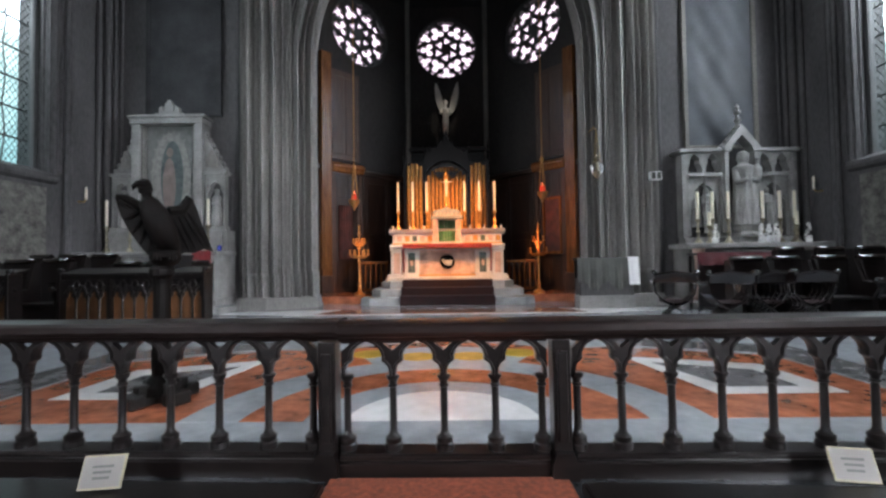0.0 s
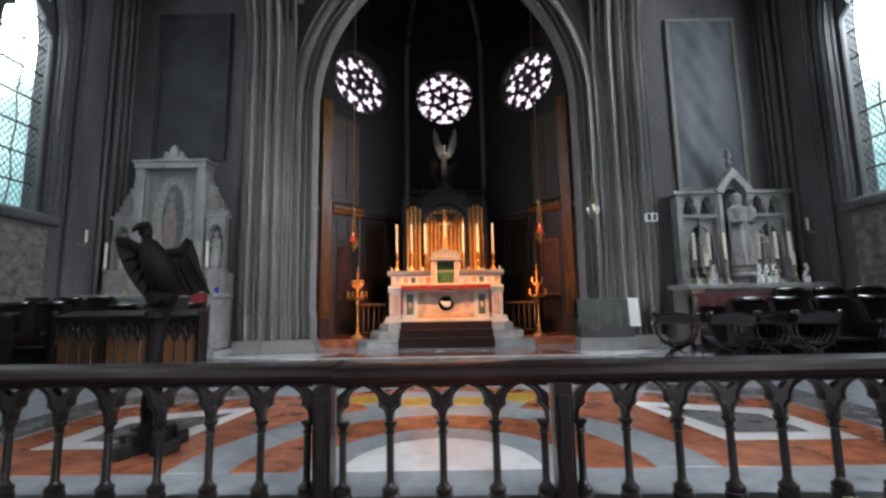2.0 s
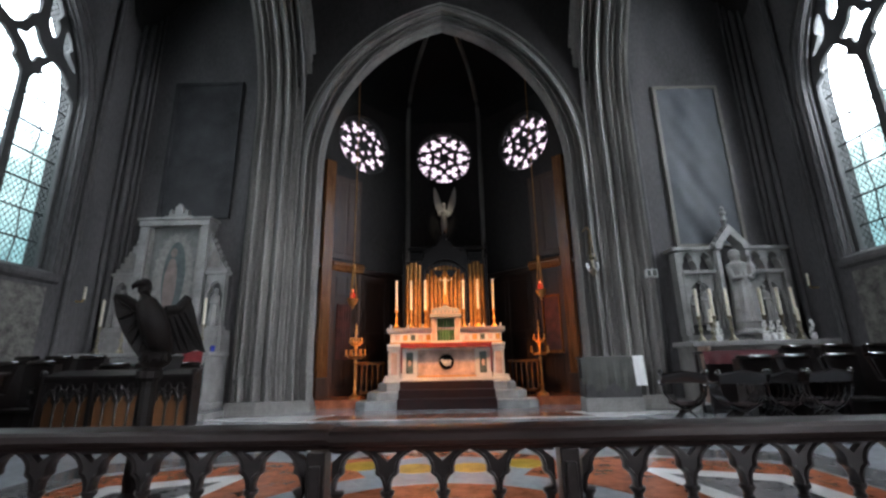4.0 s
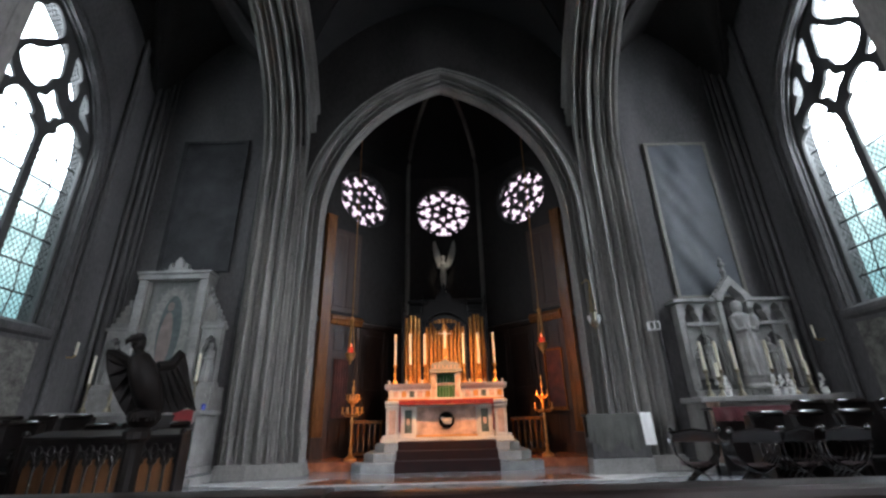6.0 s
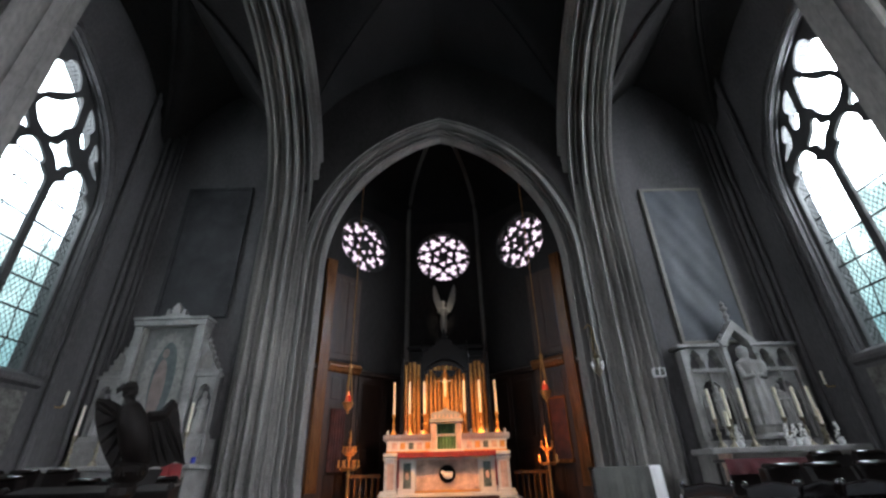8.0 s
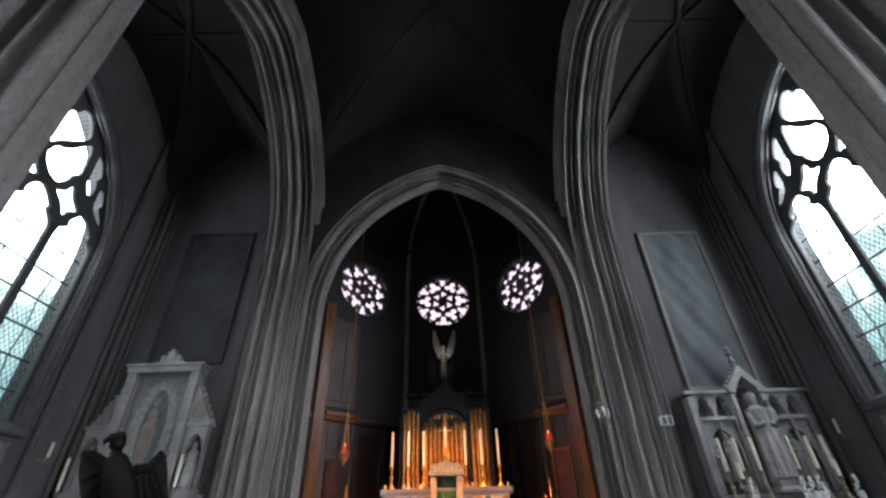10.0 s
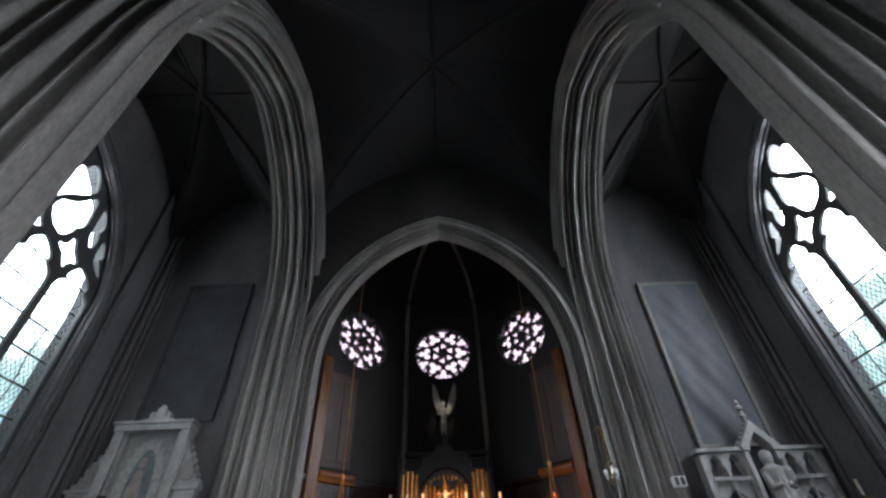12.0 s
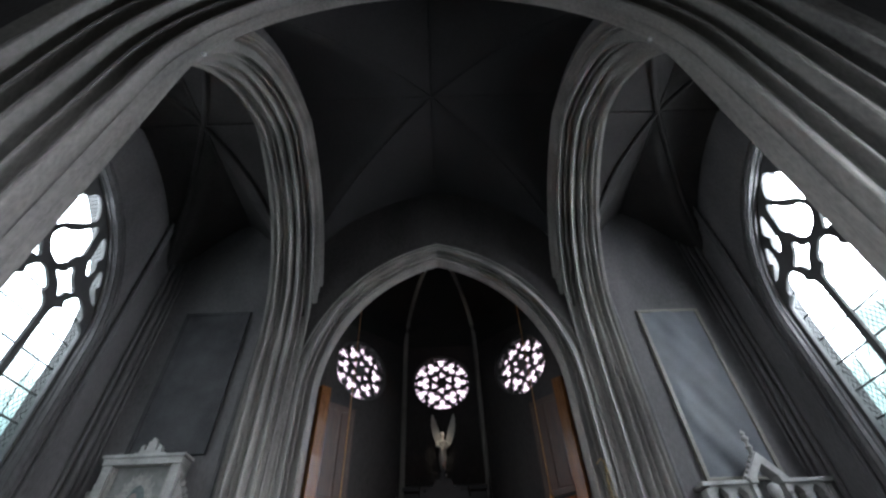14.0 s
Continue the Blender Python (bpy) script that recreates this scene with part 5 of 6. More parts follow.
# broad oak pilasters at the mouth of the apse, a framed doorway beside each and panels above
for s in (-1, 1):
    p, q = (APSE[1], APSE[2]) if s < 0 else (APSE[3], APSE[4])
    place, Ln = rose_place(p, q, 0)

    def slab(name, u0, u1, z0, z1, d0, d1, m, parent, label="", bevel=0.0):
        bm = B()
        prism(bm, [(s * u0, z0), (s * u1, z0), (s * u1, z1), (s * u0, z1)], d0, d1, place)
        if bevel:
            bmesh.ops.bevel(bm, geom=bm.edges[:], offset=bevel, segments=1, affect="EDGES")
        return part(name, bm, m, parent, label)

    # pilaster oak is coloured amber to carry the warm lamp glow
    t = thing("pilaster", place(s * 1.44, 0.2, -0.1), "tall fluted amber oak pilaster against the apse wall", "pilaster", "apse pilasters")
    slab("shaft", 1.27, 1.62, 0.2, 7.7, -0.20, -0.02, M_litwood, t, "", 0.012)
    slab("foot", 1.23, 1.66, 0.2, 0.75, -0.25, -0.20, M_brownwood, t, "", 0.012)
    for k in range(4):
        slab("reed", 1.305 + 0.078 * k, 1.350 + 0.078 * k, 0.85, 7.6, -0.225, -0.20, M_litwood, t, "", 0.01)
    t = thing("upper_panel", place(s * 0.72, 4.4, -0.1), "brown oak wall panel above the doorway", "panelling", "upper panels")
    slab("backing", 0.18, 1.26, 4.42, 7.3, -0.07, -0.01, M_brownwood, t)
    for k in range(2):
        slab("raised_panel", 0.26 + 0.50 * k, 0.70 + 0.50 * k, 4.6, 7.1, -0.095, -0.07, M_brownwood, t, "", 0.012)
    t = thing("sacristy_door", place(s * 0.72, 0.2, -0.1), "dark panelled door in a carved oak frame", "door", "apse doors")
    slab("jamb", 0.16, 0.28, 0.2, 4.0, -0.16, -0.09, M_brownwood, t)
    slab("jamb", 1.12, 1.25, 0.2, 4.0, -0.16, -0.09, M_brownwood, t)
    bm = B()
    prism(bm, [(-0.09, 4.0), (-0.20, 4.02), (-0.24, 4.12), (-0.28, 4.16), (-0.28, 4.22), (-0.20, 4.30), (-0.09, 4.32)], 0.10, 1.26, lambda u, z, d: place(s * d, z, u))
    part("lintel", bm, M_litwood, t, "moulded oak lintel")
    leaf = slab("leaf", 0.28, 1.12, 0.2, 4.0, -0.11, -0.09, M_deepbrown, t)
    for z0, z1 in ((0.4, 1.2), (3.2, 3.85)):
        for u0 in (0.34, 0.74):
            slab("panel", u0, u0 + 0.32, z0, z1, -0.13, -0.11, M_deepbrown, leaf, "", 0.01)
    if s < 0:
        bm = B()
        grid(bm, [[place(s * (0.52 + 0.5 * i / 24), z, -0.17 - 0.02 * math.sin(i * 1.5)) for i in range(25)] for z in (1.25, 1.8, 2.55, 2.95)])
        part("hanging", bm, M_hanging, t, "faded red cloth hanging", smooth=True)
    else:
        fr = slab("picture", 0.52, 1.06, 1.42, 3.05, -0.15, -0.12, M_hanging, t, "dark reddish framed picture")
        for u0, u1, z0, z1, d in ((1.06, 1.12, 1.40, 3.12, -0.20), (0.46, 0.52, 1.40, 3.12, -0.20), (0.46, 1.12, 3.05, 3.12, -0.20), (0.44, 1.14, 1.32, 1.42, -0.27)):
            slab("picture_frame", u0, u1, z0, z1, d, -0.12, M_litwood, fr, "", 0.008)

# ---- north chapel: altar of the painted panel ----
def blk(parent, name, x0, x1, y0, y1, z0, z1, m, label="", bevel=0.012):
    bm = B()
    box(bm, *sorted((x0, x1)), y0, y1, z0, z1, bevel)
    return part(name, bm, m, parent, label)


def trefoil_panel(parent, name, x0, x1, z0, z1, y0, y1, m, spring, apex):
    """A slab pierced by a pointed opening."""
    bm = B()
    c, a = (x0 + x1) / 2, (x1 - x0) / 2
    w = a * 0.84
    arch_wall(bm, w, spring, apex, z0, -a, a, z1, y0, y1, lambda u, z, d: (c + u, d, z), n=8)
    for s in (-1, 1):
        prism(bm, [(c + s * w, spring), (c + s * w * 0.62, spring + (apex - spring) * 0.42), (c + s * w * 0.72, spring + (apex - spring) * 0.68)], y0 + 0.01, y1, lambda u, z, d: (u, d, z))
    return part(name, bm, m, parent)


def draped_figure(bm, x, y, z, h, w=0.16, child=0):
    """A plain draped standing shape."""
    s = h / 1.0
    tube(bm, [(x, y, z), (x, y, z + 0.05 * s), (x + 0.01, y, z + 0.35 * s), (x, y, z + 0.62 * s), (x, y, z + 0.78 * s), (x, y, z + 0.83 * s), (x, y, z + 0.90 * s), (x, y, z + 0.97 * s), (x, y, z + s)],
         [w * 0.95, w * 1.0, w * 0.9, w * 0.78, w * 0.85, w * 0.35, w * 0.48, w * 0.42, w * 0.1], 14)
    for k in (-1, 1):
        tube(bm, [(x + k * w * 0.75, y - 0.02, z + 0.74 * s), (x + k * w * 0.85, y - w * 0.5, z + 0.58 * s), (x + k * w * 0.2, y - w * 0.95, z + 0.60 * s)], [w * 0.25, w * 0.24, w * 0.16], 8)
    for k in range(9):
        a = math.pi * (1.08 + 0.84 * k / 8)
        b = a + 0.35 * (-1) ** k
        tube(bm, [(x + w * 0.95 * math.cos(a), y + w * 0.95 * math.sin(a), z + 0.03), (x + w * 0.95 * math.cos((a + b) / 2), y + w * 0.95 * math.sin((a + b) / 2), z + 0.3 * s), (x + w * 0.74 * math.cos(b), y + w * 0.74 * math.sin(b), z + (0.52 + 0.12 * (k % 3)) * s)], [w * 0.17, w * 0.13, w * 0.05], 6)
    if child:
        tube(bm, [(x + w * 0.7, y - w * 0.6, z + 0.62 * s), (x + w * 0.75, y - w * 0.65, z + 0.74 * s), (x + w * 0.75, y - w * 0.65, z + 0.80 * s), (x + w * 0.75, y - w * 0.65, z + 0.88 * s)], [w * 0.35, w * 0.38, w * 0.16, w * 0.25], 10)


def fused(ob, size):
    """One continuous skin over a statue's overlapping forms."""
    mod = ob.modifiers.new("skin", "REMESH")
    mod.mode, mod.voxel_size, mod.use_smooth_shade = "VOXEL", size, True
    return ob


CX = -7.27
table_n = thing("side_altar", (CX, 10.6, 0), "white marble side altar table beneath the painted panel", "altar", "side altars")
blk(table_n, "step", CX - 1.9, CX + 2.05, 9.75, 11.5, 0.0, 0.15, M_white)
blk(table_n, "base", CX - 1.62, CX + 1.75, 10.18, 11.1, 0.15, 0.30, M_white)
blk(table_n, "body", CX - 1.55, CX + 1.66, 10.26, 11.1, 0.30, 1.36, M_white)
blk(table_n, "slab", CX - 1.68, CX + 1.80, 10.12, 11.1, 1.36, 1.46, M_white, "", 0.02)
for k in range(4):
    x = CX - 1.3 + 0.8 * k
    blk(table_n, "panel", x, x + 0.56, 10.235, 10.27, 0.45, 1.22, M_greenmarble if k % 2 else M_pink)
for s in (CX + 1.50, CX - 1.5):
    blk(table_n, "pilaster", s - 0.12, s + 0.12, 10.2, 10.3, 0.30, 1.36, M_white)
bm = B()
rows = [[(CX + 1.22 + 0.45 * i / 10, 10.0 + 0.11, 1.47) for i in range(11)], [(CX + 1.22 + 0.45 * i / 10, 10.09 + 0.01 * math.sin(i * 2.0), 1.12) for i in range(11)]]
rows.insert(0, [(CX + 1.22 + 0.45 * i / 10, 10.6, 1.472) for i in range(11)])
grid(bm, rows)
cl = tagged(part("red_cloth", bm, M_red), "red cloth hanging over the side altar's edge", "cloth")
bm = B()
lathe(bm, [(0.05, 0), (0.055, 0.12), (0.04, 0.14), (0.0, 0.15)], (CX + 1.66, 10.5, 1.46), 12)
M_blue = mat("cobalt_glass", (0.03, 0.04, 0.30), 0.1, var=0.1, bump=0)
tagged(part("votive_glass", bm, M_blue, smooth=True), "small cobalt blue votive glass on the altar", "votive light")

rer = thing("panel_reredos", (CX, 11.3, 1.46), "white carved gothic reredos framing a painted panel", "reredos")
blk(rer, "predella", CX - 1.58, CX + 1.58, 11.0, 11.48, 0.15, 2.02, M_white)
for k in range(5):
    trefoil_panel(rer, "arcade_panel", CX - 1.5 + 0.6 * k, CX - 0.9 + 0.6 * k, 1.50, 2.0, 10.95, 11.0, M_white, 1.72, 1.92)
for s in (-1, 1):
    blk(rer, "frame_post", CX + s * 0.72, CX + s * 0.92, 11.02, 11.46, 2.02, 4.93, M_white)
    blk(rer, "inner_post", CX + s * 0.65, CX + s * 0.72, 11.08, 11.3, 2.02, 4.78, M_stone)
    # wing with a niche under a crocketed slope
    # darker plaster here puts the niche's shade into its colour
    wing = blk(rer, "wing", CX + s * 0.92, CX + s * 1.50, 11.28, 11.46, 2.02, 3.50, M_plaster, "carved wing with a niche")
    xs = sorted((CX + s * 0.98, CX + s * 1.48))
    t = trefoil_panel(wing, "niche", xs[0], xs[1], 2.10, 3.46, 11.10, 11.28, M_white, 2.95, 3.30)
    blk(wing, "ledge", CX + s * 0.93, CX + s * 1.52, 11.06, 11.3, 2.02, 2.12, M_white)
    blk(wing, "ledge", CX + s * 0.93, CX + s * 1.54, 11.06, 11.3, 3.46, 3.54, M_white)
    bm = B()
    prism(bm, [(CX + s * 0.92, 3.54), (CX + s * 1.50, 3.54), (CX + s * 1.34, 3.76), (CX + s * 0.92, 4.55)], 11.16, 11.42, lambda u, z, d: (u, d, z))
    part("gable", bm, M_white, wing)
    for k in range(7):
        f = k / 6
        bm = B()
        bmesh.ops.create_icosphere(bm, subdivisions=1, radius=0.055, matrix=Matrix.Translation((CX + s * (1.48 - 0.52 * f), 11.22, 3.62 + 0.95 * f)) @ Matrix.Diagonal((1, 0.8, 1.3, 1)))
        part("crocket", bm, M_white, wing)
    bm = B()
    prism(bm, arch_line(0.14, 3.85, 4.15, 0, 5, 3.68) + [(-u, z) for u, z in reversed(arch_line(0.14, 3.85, 4.15, 0, 5, 3.68))][1:], 11.13, 11.17, lambda u, z, d, s=s: (CX + s * 1.12 + u, d, z))
    part("blind_tracery", bm, M_stone, wing)
    bm = B()
    draped_figure(bm, CX + s * 1.23, 11.2, 2.12, 1.0, 0.13)
    tagged(fused(part("niche_statue", bm, M_white, smooth=True), 0.012), "small pale draped statue in a reredos niche", "statue", "niche statues")
blk(rer, "lintel", CX - 0.95, CX + 0.95, 10.98, 11.46, 4.80, 4.95, M_white)
blk(rer, "cornice", CX - 1.0, CX + 1.0, 10.94, 11.46, 4.95, 5.03, M_white, "", 0.02)
bm = B()
prism(bm, [(-0.40, 5.03), (0.40, 5.03), (0.36, 5.12), (0.27, 5.10), (0.25, 5.26), (0.19, 5.30), (0.15, 5.16), (0.11, 5.16), (0.10, 5.36), (0.04, 5.40), (0.03, 5.46), (-0.03, 5.46), (-0.04, 5.40), (-0.10, 5.36), (-0.11, 5.16), (-0.15, 5.16), (-0.19, 5.30), (-0.25, 5.26), (-0.27, 5.10), (-0.36, 5.12)], 11.1, 11.24, lambda u, z, d: (CX + u, d, z))
part("crest", bm, M_white, rer, "carved crest")
# the painting: plain tinted shapes
M_canvas = mat("faded_painted_canvas", (0.17, 0.172, 0.165), 0.6, var=0.2, scale=4, fine=40, bump=0.05)
M_teal = mat("faded_teal_paint", (0.09, 0.115, 0.115), 0.6, var=0.3, scale=5, fine=40, bump=0.05)
M_rose = mat("faded_rose_paint", (0.22, 0.17, 0.155), 0.6, var=0.25, scale=5, fine=40, bump=0.05)
M_ray = mat("faded_gold_paint", (0.25, 0.248, 0.23), 0.6, var=0.25, scale=9, fine=40, bump=0.05)
paint = thing("painted_panel", (CX, 11.25, 2.02), "faded painted panel with an oval halo of rays", "painting")
blk(paint, "canvas", CX - 0.65, CX + 0.65, 11.22, 11.25, 2.02, 4.80, M_canvas, "", 0.0)


def oval(name, cx, cz, rx, rz, y, m, power=1.0):
    bm = B()
    prism(bm, [(cx + rx * math.cos(a), cz + rz * math.sin(a) * (1 if math.sin(a) > 0 else power)) for a in [2 * math.pi * k / 28 for k in range(28)]], y - 0.004, y, lambda u, z, d: (u, d, z))
    part(name, bm, m, paint)


oval("halo", CX, 3.42, 0.52, 1.20, 11.216, M_ray)
for k in range(24):
    a = 2 * math.pi * (k + 0.5) / 24
    bm = B()
    c, n = math.cos(a), math.sin(a)
    r0, r1 = (0.46, 1.10), (0.60, 1.32)
    prism(bm, [(CX + r0[0] * math.cos(a - 0.07), 3.42 + r0[1] * math.sin(a - 0.07)), (CX + r1[0] * c, 3.42 + r1[1] * n), (CX + r0[0] * math.cos(a + 0.07), 3.42 + r0[1] * math.sin(a + 0.07))], 11.2125, 11.2185, lambda u, z, d: (u, d, z))
    part("ray", bm, M_ray, paint)
oval("mantle", CX + 0.03, 3.42, 0.30, 0.98, 11.210, M_teal)
oval("robe", CX - 0.04, 3.22, 0.17, 0.74, 11.204, M_rose)
oval("head", CX - 0.03, 4.10, 0.09, 0.13, 11.204, M_rose)
oval("cloud", CX, 2.42, 0.26, 0.16, 11.203, M_teal)
for x, hc in ((-1.42, 0.66), (-0.82, 0.6), (0.78, 0.60), (1.18, 0.66)):
    candle((CX + x, 10.86, 1.46), 0.68, hc, 0.10, 0.035, "brass candlestick with a white candle on the side altar", "side altar candles", M_dullbrass)

# large dark canvas on the east wall above, hung flat
def wall_canvas(name, x0, x1, z0, z1, m, label, sag, frame_m):
    t = thing(name, ((x0 + x1) / 2, 11.45, z0), label, "painting")
    bm = B()
    rows = []
    for i in range(61):
        z = z0 + (z1 - z0) * i / 60
        rows.append([(x0 + (x1 - x0) * j / 24, 11.44 - sag * (0.5 + 0.5 * (0.6 * math.sin(9.6 * j / 24 + z * 2.1 + 1.5 * math.sin(z * 1.3)) + 0.28 * math.sin(15 * j / 24 - z * 4.3 + 2 * math.sin(z * 2.2)) + 0.2 * math.sin(22 * j / 24 + z * 6.7))) * math.sin(math.pi * j / 24), z) for j in range(25)])
    grid(bm, rows)
    part("canvas", bm, m, t, "", smooth=True)
    for nm2, (a, b, c, d) in (("side_batten", (x0 - 0.10, x0 + 0.01, z0, z1)), ("side_batten", (x1 - 0.01, x1 + 0.10, z0, z1)), ("top_batten", (x0 - 0.1, x1 + 0.1, z1, z1 + 0.1)), ("bottom_batten", (x0 - 0.1, x1 + 0.1, z0 - 0.08, z0))):
        blk(t, nm2, a, b, 11.40, 11.49, c, d, frame_m)
    return t


M_greycanvas = mat("grey_blue_canvas", (0.058, 0.066, 0.076), 0.6, var=0.25, scale=1.2, fine=30)
M_darkcanvas = mat("dark_canvas", (0.046, 0.046, 0.049), 0.7, var=0.35, scale=1.5, fine=30, spec=0.2)
M_rope = mat("grey_gilt_frame", (0.15, 0.14, 0.12), 0.55, var=0.3, scale=20, fine=60)
wall_canvas("hanging_canvas", 6.36, 8.10, 4.1, 8.9, M_greycanvas, "tall rumpled grey-blue canvas hung on the chapel wall", 0.09, M_rope)
wall_canvas("dark_painting", -8.0, -6.15, 5.2, 9.4, M_darkcanvas, "tall dark painting on the chapel wall", 0.01, M_darkcanvas)

# ---- south chapel: statue altar ----
SX = 7.30
table_s = thing("side_altar", (SX, 10.6, 0), "grey marble side altar table beneath the statue", "altar", "side altars")
blk(table_s, "step", SX - 2.0, SX + 1.9, 9.75, 11.5, 0.0, 0.15, M_white)
blk(table_s, "body", SX - 1.60, SX + 1.58, 10.30, 11.1, 0.15, 1.36, M_stone)
blk(table_s, "slab", SX - 1.72, SX + 1.68, 10.16, 11.1, 1.36, 1.48, M_white, "", 0.02)
for s in (-1, 1):
    bm = B()
    lathe(bm, [(0.13, 0), (0.13, 0.08), (0.09, 0.14), (0.09, 0.95), (0.12, 1.05), (0.14, 1.21)], (SX + s * 1.42, 10.28, 0.15), 12)
    part("column", bm, M_pink, table_s, "polished red marble column", smooth=True)
NARROW = Matrix.Translation((7.40, 0, 1.48)) @ Matrix.Diagonal((0.93, 1, 0.957, 1)) @ Matrix.Translation((-SX, 0, -1.48))
rs = thing("statue_reredos", (SX, 11.3, 1.48), "pale carved stone reredos with arcades and a gabled niche", "reredos")
# shade inside the arches is put into this dark backing colour
blk(rs, "backing", SX - 1.52, SX + 1.52, 11.30, 11.49, 0.15, 3.85, M_plaster)
blk(rs, "gradine", SX - 1.55, SX + 1.55, 10.95, 11.30, 1.48, 1.66, M_white)
for s in (-1, 1):
    blk(rs, "end_post", SX + s * 1.42, SX + s * 1.56, 11.02, 11.32, 1.66, 3.88, M_white)
    for k in range(2):
        xs = sorted((SX + s * (0.46 + 0.48 * k), SX + s * (0.94 + 0.48 * k)))
        trefoil_panel(rs, "upper_arch", xs[0], xs[1], 3.36, 3.92, 11.05, 11.30, M_white, 3.50, 3.89)
    xs = sorted((SX + s * 0.46, SX + s * 1.42))
    blk(rs, "string_course", xs[0], xs[1], 10.98, 11.3, 3.28, 3.37, M_white)
    trefoil_panel(rs, "lower_arch", xs[0] + 0.06, xs[1] - 0.06, 1.70, 3.28, 11.10, 11.30, M_white, 2.55, 3.12)
    blk(rs, "cornice", SX + s * 0.40, SX + s * 1.64, 10.96, 11.49, 3.92, 4.02, M_white, "", 0.02)
    blk(rs, "niche_jamb", SX + s * 0.34, SX + s * 0.46, 10.92, 11.32, 1.66, 3.9, M_white)
    bm = B()
    draped_figure(bm, SX + s * 0.82, 11.2, 1.95, 1.05, 0.16)
    draped_figure(bm, SX + s * 1.10, 11.22, 1.95, 0.85, 0.13)
    relief = tagged(fused(part("relief_statue", bm, M_white, smooth=True), 0.013), "weathered carved figure group in the reredos", "statue", "relief groups")
    relief.matrix_world = NARROW @ relief.matrix_world
    bm = B()
    prism(bm, [(s * 0.0, 4.62), (s * 0.50, 4.02), (s * 0.46, 3.92), (s * 0.30, 3.92), (s * 0.26, 4.06), (s * 0.0, 4.34)], 10.88, 11.2, lambda u, z, d: (SX + u, d, z))
    part("gable", bm, M_white, rs, "carved gable over the niche")
    for k in range(5):
        bm = B()
        bmesh.ops.create_icosphere(bm, subdivisions=1, radius=0.045, matrix=Matrix.Translation((SX + s * (0.48 - 0.09 * k), 11.0, 4.08 + 0.115 * k)))
        part("crocket", bm, M_white, rs)
for s in (-1, 1):
    for x in (0.50, 0.94, 1.40):
        bm = B()
        lathe(bm, [(0.045, 0), (0.045, 0.06), (0.026, 0.1), (0.024, 1.35), (0.045, 1.42), (0.05, 1.5)], (SX + s * x, 11.04, 1.78), 10)
        part("colonnette", bm, M_white, rs, smooth=True)
for k in range(9):
    bm = B()
    cx = SX - 1.36 + 0.34 * k
    pierced_plate(bm, [(-0.15, -0.08), (0.15, -0.08), (0.15, 0.08), (-0.15, 0.08)], [[(0.07 * math.cos(a) * (0.7 + 0.3 * abs(math.cos(2 * a))), 0.07 * math.sin(a) * (0.7 + 0.3 * abs(math.cos(2 * a)))) for a in [2 * math.pi * i / 16 for i in range(16)]]], 10.92, 10.945, lambda u, z, d, cx=cx: (cx + u, d, 1.57 + z), 0.004)
    part("quatrefoil", bm, M_white, rs)
bm = B()
lathe(bm, [(0.06, 0), (0.05, 0.16), (0.09, 0.22), (0.05, 0.27), (0.04, 0.36), (0.085, 0.40), (0.085, 0.46), (0.04, 0.50), (0.06, 0.56), (0.0, 0.66)], (SX, 11.04, 4.55), 10)
part("finial", bm, M_white, rs, "carved stone finial", smooth=True)
rs.matrix_world = NARROW @ rs.matrix_world
bm = B()
draped_figure(bm, 7.44, 10.95, 1.90, 1.92, 0.29, 1)
tagged(fused(part("niche_statue", bm, M_white, smooth=True), 0.018), "large pale draped statue carrying a small one", "statue")
bm = B()
lathe(bm, [(0.36, 0), (0.36, 0.05), (0.26, 0.12), (0.30, 0.24), (0.36, 0.29)], (7.44, 10.98, 1.66), 8)
tagged(part("statue_pedestal", bm, M_white), "octagonal pedestal under the large statue", "pedestal")
for x, y, hs, hc in ((-1.28, 10.84, 0.62, 0.68), (-0.89, 10.84, 0.62, 0.68), (-0.47, 10.84, 0.62, 0.68), (0.44, 10.84, 0.62, 0.68), (0.90, 10.84, 0.62, 0.68), (1.29, 10.84, 0.62, 0.68), (-1.07, 10.7, 0.45, 0.32), (1.22, 10.7, 0.45, 0.32)):
    candle((7.40 + 0.93 * x, y, 1.48), hs, hc, 0.11, 0.04, "brass candlestick with a white candle on the side altar", "side altar candles", M_dullbrass)
random.seed(11)
M_petal = mat("white_petals", (0.75, 0.75, 0.72), 0.7, var=0.1, scale=30, fine=90)
for x in (-0.98, 0.10, 0.27, 0.44, 1.20):
    t = thing("flower_vase", (SX + x, 10.32, 1.48), "small vase of white flowers on the side altar", "flowers", "altar flowers")
    bm = B()
    lathe(bm, [(0.05, 0), (0.07, 0.05), (0.05, 0.12), (0.06, 0.15)], (SX + x, 10.32, 1.48), 10)
    part("vase", bm, M_cloth, t, smooth=True)
    bm = B()
    for k in range(38):
        a, b = random.uniform(0, 6.28), random.uniform(0, 1)
        c = (SX + x + 0.085 * math.cos(a) * (1 - b * 0.85), 10.32 + 0.085 * math.sin(a) * (1 - b * 0.85), 1.56 + 0.36 * b)
        bmesh.ops.create_icosphere(bm, subdivisions=1, radius=random.uniform(0.02, 0.035), matrix=Matrix.Translation(c) @ Matrix.Rotation(a, 4, "X") @ Matrix.Diagonal((1, 1, 0.5, 1)))
    part("blossoms", bm, M_petal, t, "bunch of white blossoms")
M_wine = mat("wine_red_cloth", (0.075, 0.010, 0.014), 0.8, var=0.25, scale=6, fine=90)
bm = B()
rows = []
